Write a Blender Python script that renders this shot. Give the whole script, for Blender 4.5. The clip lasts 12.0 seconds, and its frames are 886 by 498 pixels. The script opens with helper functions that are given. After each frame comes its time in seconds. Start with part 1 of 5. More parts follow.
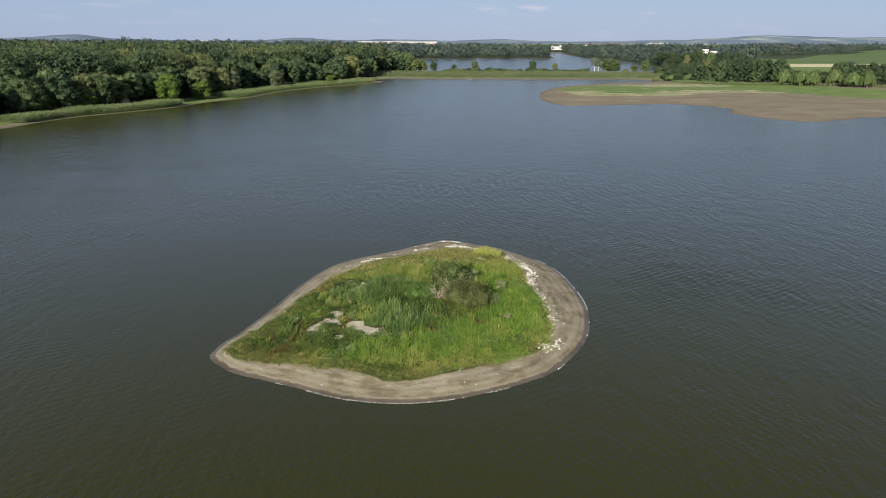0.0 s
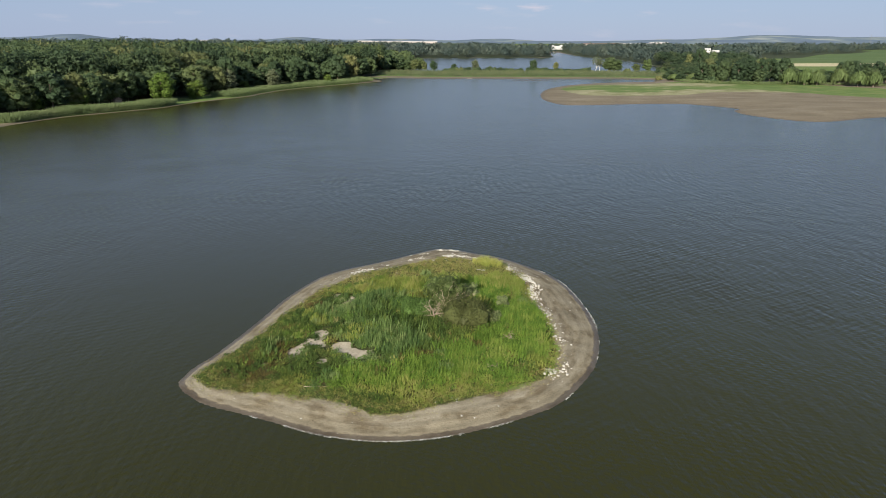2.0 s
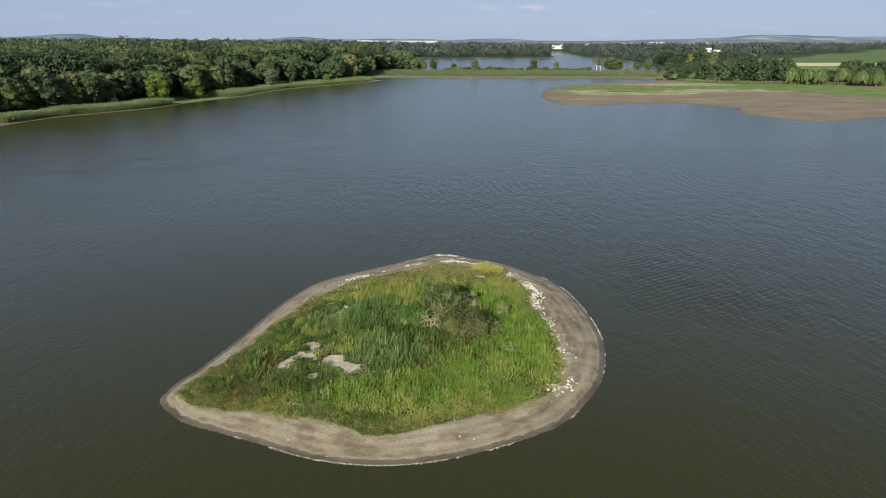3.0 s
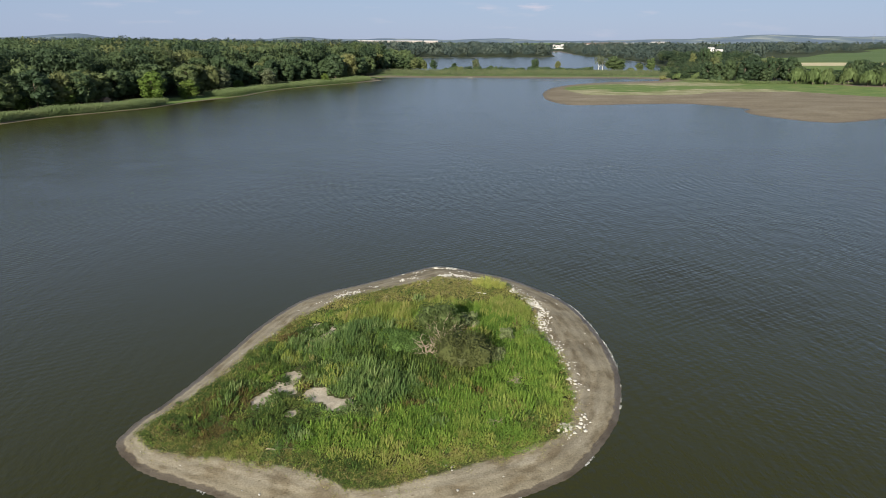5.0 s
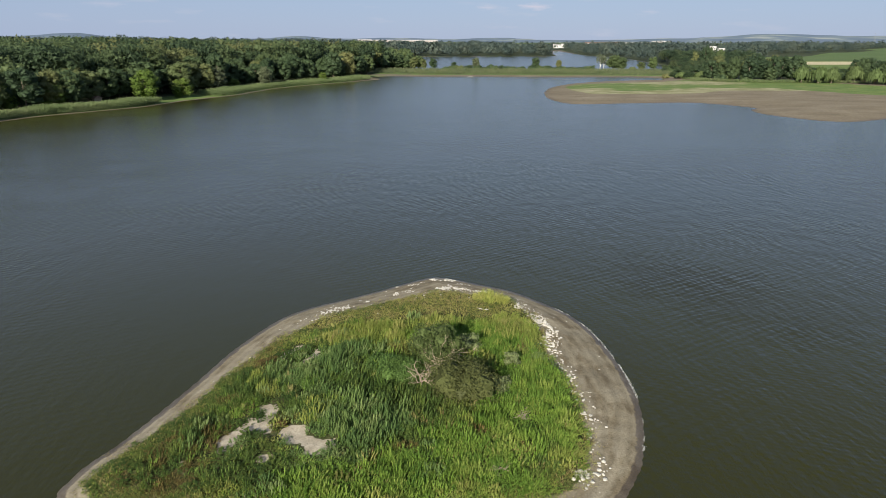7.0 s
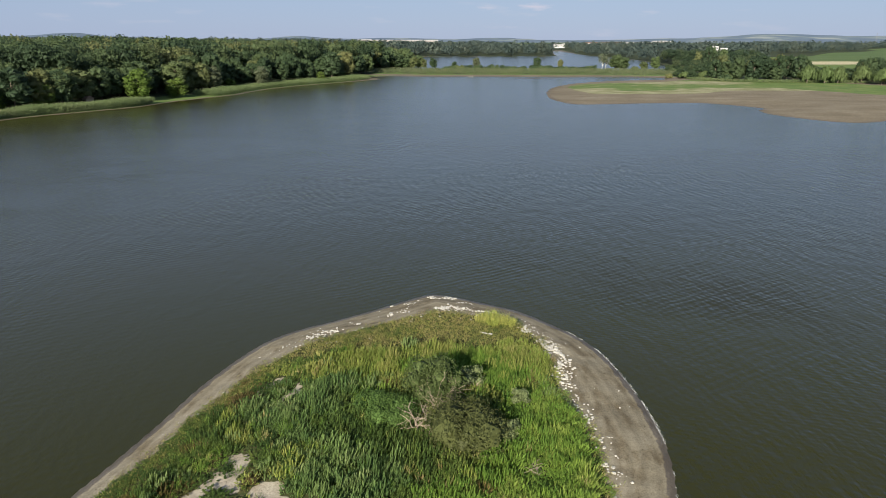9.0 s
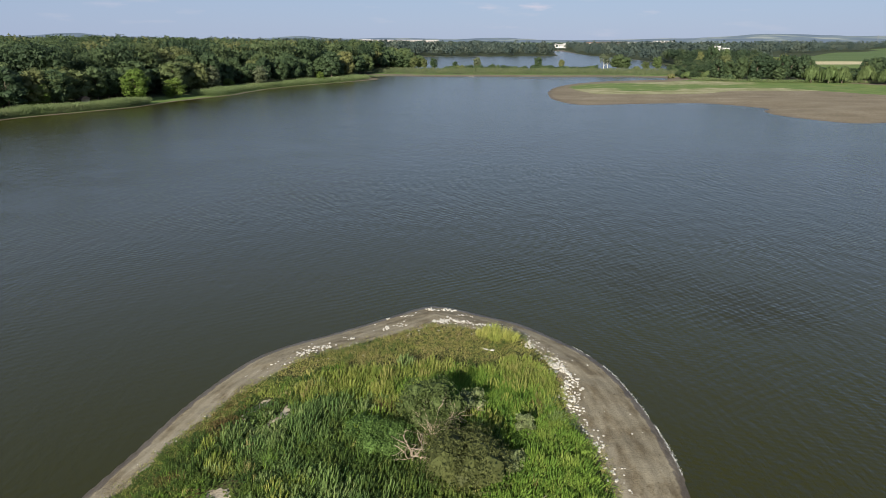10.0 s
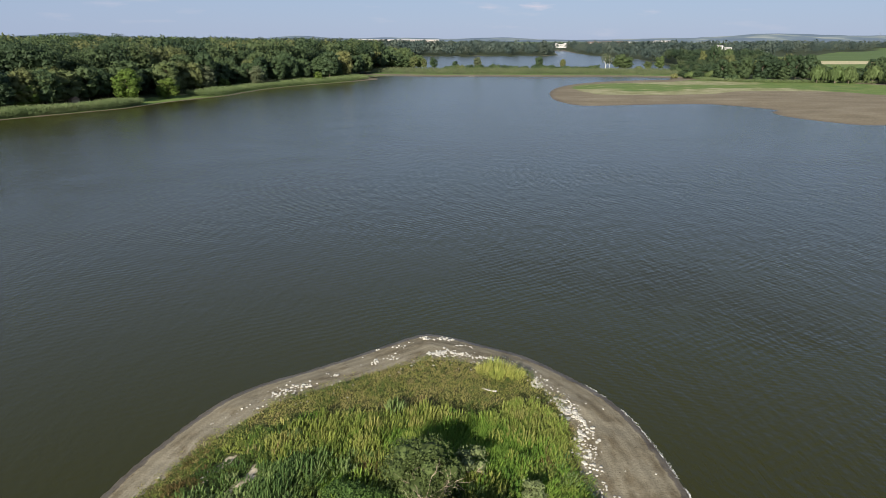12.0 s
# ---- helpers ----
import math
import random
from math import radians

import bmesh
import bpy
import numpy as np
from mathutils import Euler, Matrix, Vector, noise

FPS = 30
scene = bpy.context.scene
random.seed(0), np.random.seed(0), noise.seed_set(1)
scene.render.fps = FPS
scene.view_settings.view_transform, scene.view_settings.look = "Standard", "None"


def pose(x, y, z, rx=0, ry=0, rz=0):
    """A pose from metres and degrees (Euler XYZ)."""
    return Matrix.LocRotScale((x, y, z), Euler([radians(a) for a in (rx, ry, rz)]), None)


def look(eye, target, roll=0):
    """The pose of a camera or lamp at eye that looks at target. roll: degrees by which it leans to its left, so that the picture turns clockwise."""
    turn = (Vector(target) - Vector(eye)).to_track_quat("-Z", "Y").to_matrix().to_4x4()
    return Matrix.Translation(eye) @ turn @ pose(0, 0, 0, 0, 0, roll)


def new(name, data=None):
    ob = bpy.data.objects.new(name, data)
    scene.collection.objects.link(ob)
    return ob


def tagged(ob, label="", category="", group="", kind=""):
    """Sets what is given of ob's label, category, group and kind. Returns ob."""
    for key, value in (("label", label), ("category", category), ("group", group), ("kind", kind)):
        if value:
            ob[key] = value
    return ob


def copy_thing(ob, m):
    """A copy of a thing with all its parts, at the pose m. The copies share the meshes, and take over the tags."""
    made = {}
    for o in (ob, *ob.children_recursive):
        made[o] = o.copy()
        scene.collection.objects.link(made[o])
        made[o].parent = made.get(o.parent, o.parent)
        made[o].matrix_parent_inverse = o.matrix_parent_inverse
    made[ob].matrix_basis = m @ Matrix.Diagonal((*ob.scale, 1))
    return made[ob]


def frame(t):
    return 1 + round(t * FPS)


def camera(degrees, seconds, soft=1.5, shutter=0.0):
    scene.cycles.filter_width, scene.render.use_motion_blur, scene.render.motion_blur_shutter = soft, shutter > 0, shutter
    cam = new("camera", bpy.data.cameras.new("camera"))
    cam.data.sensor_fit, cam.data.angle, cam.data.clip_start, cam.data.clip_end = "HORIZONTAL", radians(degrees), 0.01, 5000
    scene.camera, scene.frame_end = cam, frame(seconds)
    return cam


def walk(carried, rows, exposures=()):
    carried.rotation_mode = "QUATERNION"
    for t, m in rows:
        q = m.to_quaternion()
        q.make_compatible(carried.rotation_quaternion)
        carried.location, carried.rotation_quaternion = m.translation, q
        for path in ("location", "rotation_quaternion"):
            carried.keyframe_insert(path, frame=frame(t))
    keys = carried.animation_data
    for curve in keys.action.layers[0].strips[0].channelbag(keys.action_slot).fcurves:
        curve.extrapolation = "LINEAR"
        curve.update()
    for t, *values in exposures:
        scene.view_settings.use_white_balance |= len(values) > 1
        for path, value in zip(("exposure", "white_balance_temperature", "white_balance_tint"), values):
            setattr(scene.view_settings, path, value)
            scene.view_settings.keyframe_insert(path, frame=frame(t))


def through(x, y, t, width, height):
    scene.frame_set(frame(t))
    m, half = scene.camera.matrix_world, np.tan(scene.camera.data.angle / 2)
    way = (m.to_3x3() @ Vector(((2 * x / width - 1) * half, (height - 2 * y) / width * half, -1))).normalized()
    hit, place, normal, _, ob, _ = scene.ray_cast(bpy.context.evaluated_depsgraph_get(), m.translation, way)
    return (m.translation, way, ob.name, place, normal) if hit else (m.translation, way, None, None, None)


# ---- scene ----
cam = camera(69.0, 12.0, soft=0.6)

PATH = [
    (0, (1.54, -4.913, 24.602), (1.542, -3.009, 23.992), 0.2),
    (0.5, (1.659, -3.511, 24.362), (1.662, -1.606, 23.752), 0.2),
    (1, (1.797, -2.18, 24.262), (1.799, -0.276, 23.652), 0.2),
    (1.5, (1.891, -0.846, 24.172), (1.893, 1.059, 23.561), 0.2),
    (2, (1.942, 0.52, 24.067), (1.943, 2.424, 23.456), 0.2),
    (2.5, (2.042, 1.909, 23.936), (2.043, 3.813, 23.325), 0.2),
    (3, (2.123, 3.321, 23.812), (2.124, 5.226, 23.2), 0.2),
    (5, (2.417, 8.964, 23.408), (2.416, 10.868, 22.796), 0.2),
    (5.5, (2.496, 10.362, 23.261), (2.495, 12.266, 22.65), 0.2),
    (6, (2.526, 11.783, 23.076), (2.525, 13.688, 22.464), 0.2),
    (6.5, (2.562, 13.223, 22.851), (2.561, 15.127, 22.239), 0.2),
    (7, (2.614, 14.723, 22.632), (2.613, 16.626, 22.019), 0.2),
    (9, (2.7, 20.516, 22.166), (2.698, 22.42, 21.553), 0.2),
    (9.5, (2.747, 22.053, 22.077), (2.744, 23.957, 21.464), 0.2),
    (10, (2.823, 23.575, 22.007), (2.819, 25.479, 21.394), 0.2),
    (10.5, (2.873, 25.03, 21.992), (2.869, 26.934, 21.378), 0.2),
    (11, (2.986, 26.446, 21.965), (2.982, 28.349, 21.351), 0.2),
    (11.5, (3.068, 27.935, 21.914), (3.063, 29.839, 21.301), 0.2),
    (12, (3.121, 29.523, 21.891), (3.116, 31.427, 21.277), 0.2),
]
walk(cam, [(t, look(eye, target, roll)) for t, eye, target, roll in PATH])

# ---- world, sun, exposure ----
SUN_FROM = Vector((-0.70, -2.30, 1.0))
world = bpy.data.worlds.new("world")
scene.world = world
world.use_nodes = True
wn = world.node_tree
sky = wn.nodes.new("ShaderNodeTexSky")
sky.sky_type = "NISHITA"
sky.sun_disc = False
sky.sun_elevation = math.atan2(1.0, math.hypot(0.70, 2.30))
sky.sun_rotation = radians(197)
sky.air_density, sky.dust_density, sky.ozone_density = 1.0, 0.2, 3.0
wn.nodes["Background"].inputs["Strength"].default_value = 0.05
haze = wn.nodes.new("ShaderNodeMix")
haze.data_type = "RGBA"
coords = wn.nodes.new("ShaderNodeTexCoord")
split = wn.nodes.new("ShaderNodeSeparateXYZ")
wn.links.new(coords.outputs["Generated"], split.inputs[0])
fade = wn.nodes.new("ShaderNodeValToRGB")
fade.color_ramp.elements[0].position, fade.color_ramp.elements[0].color = 0.0, (0.85, 0.85, 0.85, 1)
fade.color_ramp.elements[1].position, fade.color_ramp.elements[1].color = 0.6, (0.35, 0.35, 0.35, 1)
wn.links.new(split.outputs["Z"], fade.inputs["Fac"])
wn.links.new(fade.outputs["Color"], haze.inputs[0])
haze.inputs[7].default_value = (3.42, 4.38, 6.65, 1)
wn.links.new(sky.outputs["Color"], haze.inputs[6])
drift = wn.nodes.new("ShaderNodeMapping")
drift.inputs["Scale"].default_value = (7, 7, 42)
drift.inputs["Location"].default_value = (2.3, 0.4, 0.0)
wn.links.new(coords.outputs["Generated"], drift.inputs["Vector"])
puffs = wn.nodes.new("ShaderNodeTexNoise")
puffs.inputs["Scale"].default_value, puffs.inputs["Detail"].default_value = 1.6, 6
wn.links.new(drift.outputs["Vector"], puffs.inputs["Vector"])
veil = wn.nodes.new("ShaderNodeValToRGB")
veil.color_ramp.elements[0].position, veil.color_ramp.elements[0].color = 0.60, (0, 0, 0, 1)
veil.color_ramp.elements[1].position, veil.color_ramp.elements[1].color = 0.80, (0.32, 0.32, 0.32, 1)
wn.links.new(puffs.outputs["Fac"], veil.inputs["Fac"])
cloud = wn.nodes.new("ShaderNodeMix")
cloud.data_type = "RGBA"
cloud.inputs[7].default_value = (6.6, 6.4, 7.2, 1)
wn.links.new(veil.outputs["Color"], cloud.inputs[0])
wn.links.new(haze.outputs[2], cloud.inputs[6])
last = cloud.outputs[2]
for way, wide, amount in (((0.131, 0.990, 0.0474), 0.034, 0.75), ((0.0623, 0.997, 0.0464), 0.020, 0.40), ((0.288, 0.957, 0.0400), 0.018, 0.25), ((-0.440, 0.897, 0.0450), 0.030, 0.25)):
    off = wn.nodes.new("ShaderNodeVectorMath")
    off.operation = "SUBTRACT"
    off.inputs[1].default_value = way
    wn.links.new(coords.outputs["Generated"], off.inputs[0])
    flat = wn.nodes.new("ShaderNodeVectorMath")
    flat.operation = "MULTIPLY"
    flat.inputs[1].default_value = (1 / wide, 0.5 / wide, 5.0 / wide)
    wn.links.new(off.outputs[0], flat.inputs[0])
    size = wn.nodes.new("ShaderNodeVectorMath")
    size.operation = "LENGTH"
    wn.links.new(flat.outputs[0], size.inputs[0])
    grain = wn.nodes.new("ShaderNodeTexNoise")
    grain.inputs["Scale"].default_value, grain.inputs["Detail"].default_value = 1.7, 5
    wn.links.new(flat.outputs[0], grain.inputs["Vector"])
    rag = wn.nodes.new("ShaderNodeMath")
    rag.operation = "MULTIPLY_ADD"
    rag.inputs[1].default_value = 1.8
    wn.links.new(grain.outputs["Fac"], rag.inputs[0])
    wn.links.new(size.outputs["Value"], rag.inputs[2])
    edge = wn.nodes.new("ShaderNodeValToRGB")
    edge.color_ramp.elements[0].position, edge.color_ramp.elements[0].color = 0.45, (amount, amount, amount, 1)
    edge.color_ramp.elements[1].position, edge.color_ramp.elements[1].color = 0.95, (0, 0, 0, 1)
    half = wn.nodes.new("ShaderNodeMath")
    half.operation = "MULTIPLY"
    half.inputs[1].default_value = 0.55
    wn.links.new(rag.outputs[0], half.inputs[0])
    wn.links.new(half.outputs[0], edge.inputs["Fac"])
    puff = wn.nodes.new("ShaderNodeMix")
    puff.data_type = "RGBA"
    puff.inputs[7].default_value = (6.9, 6.5, 7.4, 1)
    wn.links.new(edge.outputs["Color"], puff.inputs[0])
    wn.links.new(last, puff.inputs[6])
    last = puff.outputs[2]
wn.links.new(last, wn.nodes["Background"].inputs["Color"])
sun = new("sun", bpy.data.lights.new("sun", "SUN"))
sun.data.energy, sun.data.angle, sun.data.color = 5.0, radians(0.6), (1.0, 0.925, 0.79)
sun.matrix_world = look(SUN_FROM * 100, (0, 0, 0))
scene.view_settings.exposure = 1.0

# ---- small mathematics ----


def spline(points, steps=8):
    """A closed smooth curve through control points."""
    p = np.array(points, float)
    a, b, c, d = np.roll(p, 1, 0), p, np.roll(p, -1, 0), np.roll(p, -2, 0)
    out = []
    for t in np.linspace(0, 1, steps, endpoint=False):
        out.append(0.5 * (2 * b + (c - a) * t + (2 * a - 5 * b + 4 * c - d) * t ** 2 + (3 * b - a - 3 * c + d) * t ** 3))
    return np.stack(out, 1).reshape(-1, 2)


def distance(poly, x, y):
    """Signed distance to a closed outline: positive outside."""
    x, y = np.asarray(x, float), np.asarray(y, float)
    best, inside = np.full(x.shape, 1e9), np.zeros(x.shape, bool)
    for (ax, ay), (bx, by) in zip(poly, np.roll(poly, -1, 0)):
        dx, dy = bx - ax, by - ay
        t = np.clip(((x - ax) * dx + (y - ay) * dy) / (dx * dx + dy * dy + 1e-9), 0, 1)
        best = np.minimum(best, np.hypot(x - ax - t * dx, y - ay - t * dy))
        cross = ((ay > y) != (by > y)) & (x < (bx - ax) * (y - ay) / (by - ay + 1e-12) + ax)
        inside ^= cross
    return np.where(inside, -best, best)


GRAIN = np.random.default_rng(3).random((256, 256))


def patches(x, y, size):
    """Smooth noise from 0 to 1 with patches of that size in metres."""
    u, v = np.asarray(x, float) / size, np.asarray(y, float) / size
    i, j = np.floor(u).astype(int), np.floor(v).astype(int)
    f, g = u - i, v - j
    f, g = f * f * (3 - 2 * f), g * g * (3 - 2 * g)
    at = lambda a, b: GRAIN[a % 256, b % 256]
    return (at(i, j) * (1 - f) + at(i + 1, j) * f) * (1 - g) + (at(i, j + 1) * (1 - f) + at(i + 1, j + 1) * f) * g


def smooth(a, b, v):
    t = np.clip((v - a) / (b - a), 0, 1)
    return t * t * (3 - 2 * t)


# ---- outlines of the waters ----
WEST_SHORE = [(-138, 160), (-128, 186), (-126.5, 197), (-123, 215), (-115, 229), (-104, 249), (-100, 269), (-93.5, 287), (-86.5, 306),
              (-82.5, 335), (-73, 362), (-58, 388), (-45, 411), (-36.5, 430), (-44, 447), (-36, 463)]
DAM_SHORE = [(-15, 458), (2, 456), (28, 461), (47, 458), (84, 457), (105, 460), (128, 458), (142, 450), (140, 436), (119, 427)]
SPIT_SHORE = [(97, 414), (74.5, 391), (57.5, 357), (48.5, 320), (46, 290), (49, 270), (56, 265), (76, 270), (98, 273.5), (107, 267), (112, 259),
              (115, 252), (110.5, 246), (108, 236), (110, 226), (117, 213), (125, 210.5), (134, 214.5), (158, 226)]
BACK_SHORE = [(215, 236), (262, 150), (268, 0), (180, -200), (-100, -230), (-220, -60), (-180, 90)]
LAKE = spline(WEST_SHORE + DAM_SHORE + SPIT_SHORE + BACK_SHORE)
UPPER_LAKE = spline([(-26, 640), (-20, 595), (5, 574), (80, 572), (150, 574), (200, 582), (222, 640), (232, 730), (258, 960), (252, 1220), (292, 1700),
                     (268, 1700), (212, 1310), (185, 1130), (117, 1105), (16, 1065), (-37, 1035), (-36, 850)])
MEADOW = spline([(66, 357), (66, 322), (74, 306), (114, 310), (136, 326), (174, 322), (190, 303), (240, 268), (330, 330), (237, 350), (215, 402),
                 (186, 418), (150, 422), (128, 398), (95, 388), (76, 378)])
FIELD = spline([(420, 850), (540, 835), (700, 830), (1300, 900), (2300, 1800), (1320, 1800), (820, 1350), (560, 1050)])
WHEAT = spline([(368, 712), (420, 690), (520, 670), (640, 690), (640, 800), (520, 800), (410, 800), (380, 770)])
RIGHT_WOOD = spline([(152, 450), (160, 428), (163, 412), (176, 400), (190, 396), (206, 396), (220, 391), (234, 385), (246, 374), (268, 352), (345, 310), (380, 335), (300, 392), (262, 424),
                     (240, 440), (226, 470), (250, 560), (322, 690), (300, 800), (242, 760), (225, 640), (195, 560), (162, 500)])
ISLAND = spline([(-17.5, 43.6), (-17.3, 45.0), (-16.5, 47.0), (-15.7, 49.6), (-14.5, 54.4), (-13.3, 59.8), (-11.3, 65.0), (-9.2, 67.6), (-6.5, 69.5), (-3.3, 71.9),
                 (-0.6, 74.1), (1.6, 75.5), (3.6, 75.0), (5.9, 73.7), (8.8, 72.0), (11.0, 69.7), (13.4, 66.5), (14.7, 63.0), (15.4, 58.5), (15.6, 55.0), (15.4, 51.4),
                 (14.5, 47.6), (13.3, 44.6), (10.6, 40.7), (8.3, 38.9), (4.5, 37.0), (0.9, 35.9), (-2.5, 35.7), (-6.1, 36.4), (-10.2, 38.2), (-14.4, 39.9), (-16.4, 41.4), (-17.4, 42.6)], 5)
GREEN = spline([(-16.2, 44.4), (-14.9, 47.4), (-13.6, 50.6), (-12.2, 55.0), (-10.5, 59.3), (-8.5, 63.0), (-6.9, 65.0), (-4.5, 66.6), (-2.1, 68.2), (0.0, 69.4),
                (2.5, 70.3), (5.6, 69.9), (7.6, 69.7), (9.0, 67.8), (10.0, 65.0), (10.4, 61.5), (10.2, 57.6), (10.9, 54.8), (11.3, 51.9), (11.2, 48.7), (10.7, 45.9),
                (9.7, 43.4), (6.7, 41.6), (2.7, 39.6), (-1.0, 38.3), (-2.8, 38.3), (-4.8, 39.4), (-8.9, 40.7), (-12.9, 41.3), (-15.2, 42.0), (-16.0, 43.2)], 5)


def shore_distance(x, y):
    """Metres from the water's edge, positive on land."""
    d = np.minimum(distance(LAKE, x, y), distance(UPPER_LAKE, x, y))
    bar = 3.2 - np.hypot((x - 66) / 7.0, y - 440.5 + 0.13 * (x - 66))
    return np.maximum(d, bar)


def land_height(x, y, d=None):
    x, y = np.asarray(x, float), np.asarray(y, float)
    d = shore_distance(x, y) if d is None else d
    far = np.hypot(x, y)
    land = 0.7 * smooth(0, 30, d) + 0.012 * np.clip(d - 25, 0, 700) * (0.45 + 0.55 * smooth(-60, -380, x)) + 0.0062 * np.clip(far - 1300, 0, 2500)
    land = land + 0.02 * np.clip(d, 0, 6) + smooth(40, 200, d) * 1.5 * (patches(x, y, 90) - 0.5)
    return np.where(d > 0, land, np.maximum(d * 0.06, -1.5))


def island_height(x, y):
    d = -distance(ISLAND, x, y)
    h = np.where(d > 0, 0.42 * smooth(-1.0, 3.2, d) - 0.04 + 0.5 * smooth(2, 9, d), d * 0.12)
    return h + smooth(0, 2, d) * 0.10 * (patches(x, y, 1.7) - 0.5) + smooth(0.3, 1, d) * 0.04 * (patches(x, y, 0.5) - 0.5)


# ---- mesh helpers ----
def sheet(name, verts, faces, material, smooth_shade=False, **layers):
    """A mesh from number arrays; faces all of one size; layers are numbers per vertex."""
    verts, faces = np.asarray(verts, np.float32), np.asarray(faces, np.int32)
    me = bpy.data.meshes.new(name)
    me.vertices.add(len(verts))
    me.vertices.foreach_set("co", verts.ravel())
    me.loops.add(faces.size)
    me.loops.foreach_set("vertex_index", faces.ravel())
    me.polygons.add(len(faces))
    me.polygons.foreach_set("loop_start", np.arange(len(faces), dtype=np.int32) * faces.shape[1])
    me.polygons.foreach_set("use_smooth", np.full(len(faces), smooth_shade))
    me.update(calc_edges=True)
    for key, values in layers.items():
        me.attributes.new(key, "FLOAT", "POINT").data.foreach_set("value", np.asarray(values, np.float32))
    me.materials.append(material)
    return me


def grid_faces(nx, ny):
    i = np.arange(nx * ny).reshape(ny, nx)
    return np.stack([i[:-1, :-1], i[:-1, 1:], i[1:, 1:], i[1:, :-1]], -1).reshape(-1, 4)


def part(name, mesh, parent, label="", m=None):
    ob = new(name, mesh)
    ob.parent = parent
    if m is not None:
        ob.matrix_basis = m
    return tagged(ob, label)


def thing(name, label, category, group="", m=None):
    ob = new(name)
    ob.empty_display_size = 0.3
    if m is not None:
        ob.matrix_basis = m
    return tagged(ob, label, category, group)


def merge(pieces):
    """Joins (verts, faces) pairs."""
    vs, fs, n = [], [], 0
    for v, f in pieces:
        vs.append(v)
        fs.append(np.asarray(f) + n)
        n += len(v)
    return np.concatenate(vs), np.concatenate(fs)


def tube(points, radii, seg=6):
    """A round, tapering limb along points; quads."""
    p = np.array(points, float)
    out, up = [], np.array((0.31, 0.17, 0.93))
    way = np.gradient(p, axis=0)
    for q, w, r in zip(p, way, radii):
        w = w / (np.linalg.norm(w) + 1e-9)
        a = np.cross(w, up if abs(w @ up) < 0.95 else np.array((1.0, 0, 0)))
        a /= np.linalg.norm(a)
        b = np.cross(w, a)
        t = np.arange(seg) * 2 * np.pi / seg
        out.append(q + r * (np.cos(t)[:, None] * a + np.sin(t)[:, None] * b))
    f = []
    for k in range(len(p) - 1):
        for s in range(seg):
            n = (s + 1) % seg
            f.append((k * seg + s, k * seg + n, (k + 1) * seg + n, (k + 1) * seg + s))
    return np.concatenate(out), np.array(f)


def crooked(start, way, length, steps, bend, r):
    """Points of a limb that wanders as it grows."""
    p, w = [np.array(start, float)], np.array(way, float)
    for k in range(steps):
        w = w / np.linalg.norm(w) + r.normal(0, bend, 3)
        p.append(p[-1] + w / np.linalg.norm(w) * length / steps)
    return p


def leaves(centres, normals, size, r, jitter=0.55, narrow=0.65):
    """A pair of loose leaf sprays round every centre."""
    n = len(centres)
    w = normals + r.normal(0, jitter, (n, 3))
    w /= np.linalg.norm(w, axis=1)[:, None] + 1e-9
    a = np.cross(w, r.normal(0, 1, (n, 3)))
    a /= np.linalg.norm(a, axis=1)[:, None] + 1e-9
    b = np.cross(w, a)
    s = (size * r.uniform(0.6, 1.35, n))[:, None]
    off = r.normal(0, 0.42, (n, 3)) * s
    turn = r.normal(0, 0.5, (n, 1))
    a2, b2 = a * np.cos(turn + 2.0) + b * np.sin(turn + 2.0), b * np.cos(turn + 2.0) - a * np.sin(turn + 2.0)
    c, q = centres + off, s * 0.95
    v = np.stack([centres - off - a * q, centres - off + a * q * 0.55 - b * q * narrow, centres - off + a * q * 0.45 + b * q * narrow + w * q * 0.2,
                  c - a2 * q, c + a2 * q * 0.55 - b2 * q * narrow, c + a2 * q * 0.45 + b2 * q * narrow + w * q * 0.2], 1)
    k = np.arange(n)[:, None] * 6
    f = np.stack([k + [0, 1, 2], k + [3, 4, 5]], 1).reshape(-1, 3)
    return v.reshape(-1, 3), f


ICO_V = np.array([(0, 0, 1)] + [(0.894 * math.cos(i * 1.2566), 0.894 * math.sin(i * 1.2566), 0.447) for i in range(5)]
                 + [(0.894 * math.cos(i * 1.2566 + 0.628), 0.894 * math.sin(i * 1.2566 + 0.628), -0.447) for i in range(5)] + [(0, 0, -1)])
ICO_F = np.array([(0, 1 + i, 1 + (i + 1) % 5) for i in range(5)] + [(1 + i, 6 + i, 1 + (i + 1) % 5) for i in range(5)]
                 + [(1 + (i + 1) % 5, 6 + i, 6 + (i + 1) % 5) for i in range(5)] + [(6 + i, 11, 6 + (i + 1) % 5) for i in range(5)])


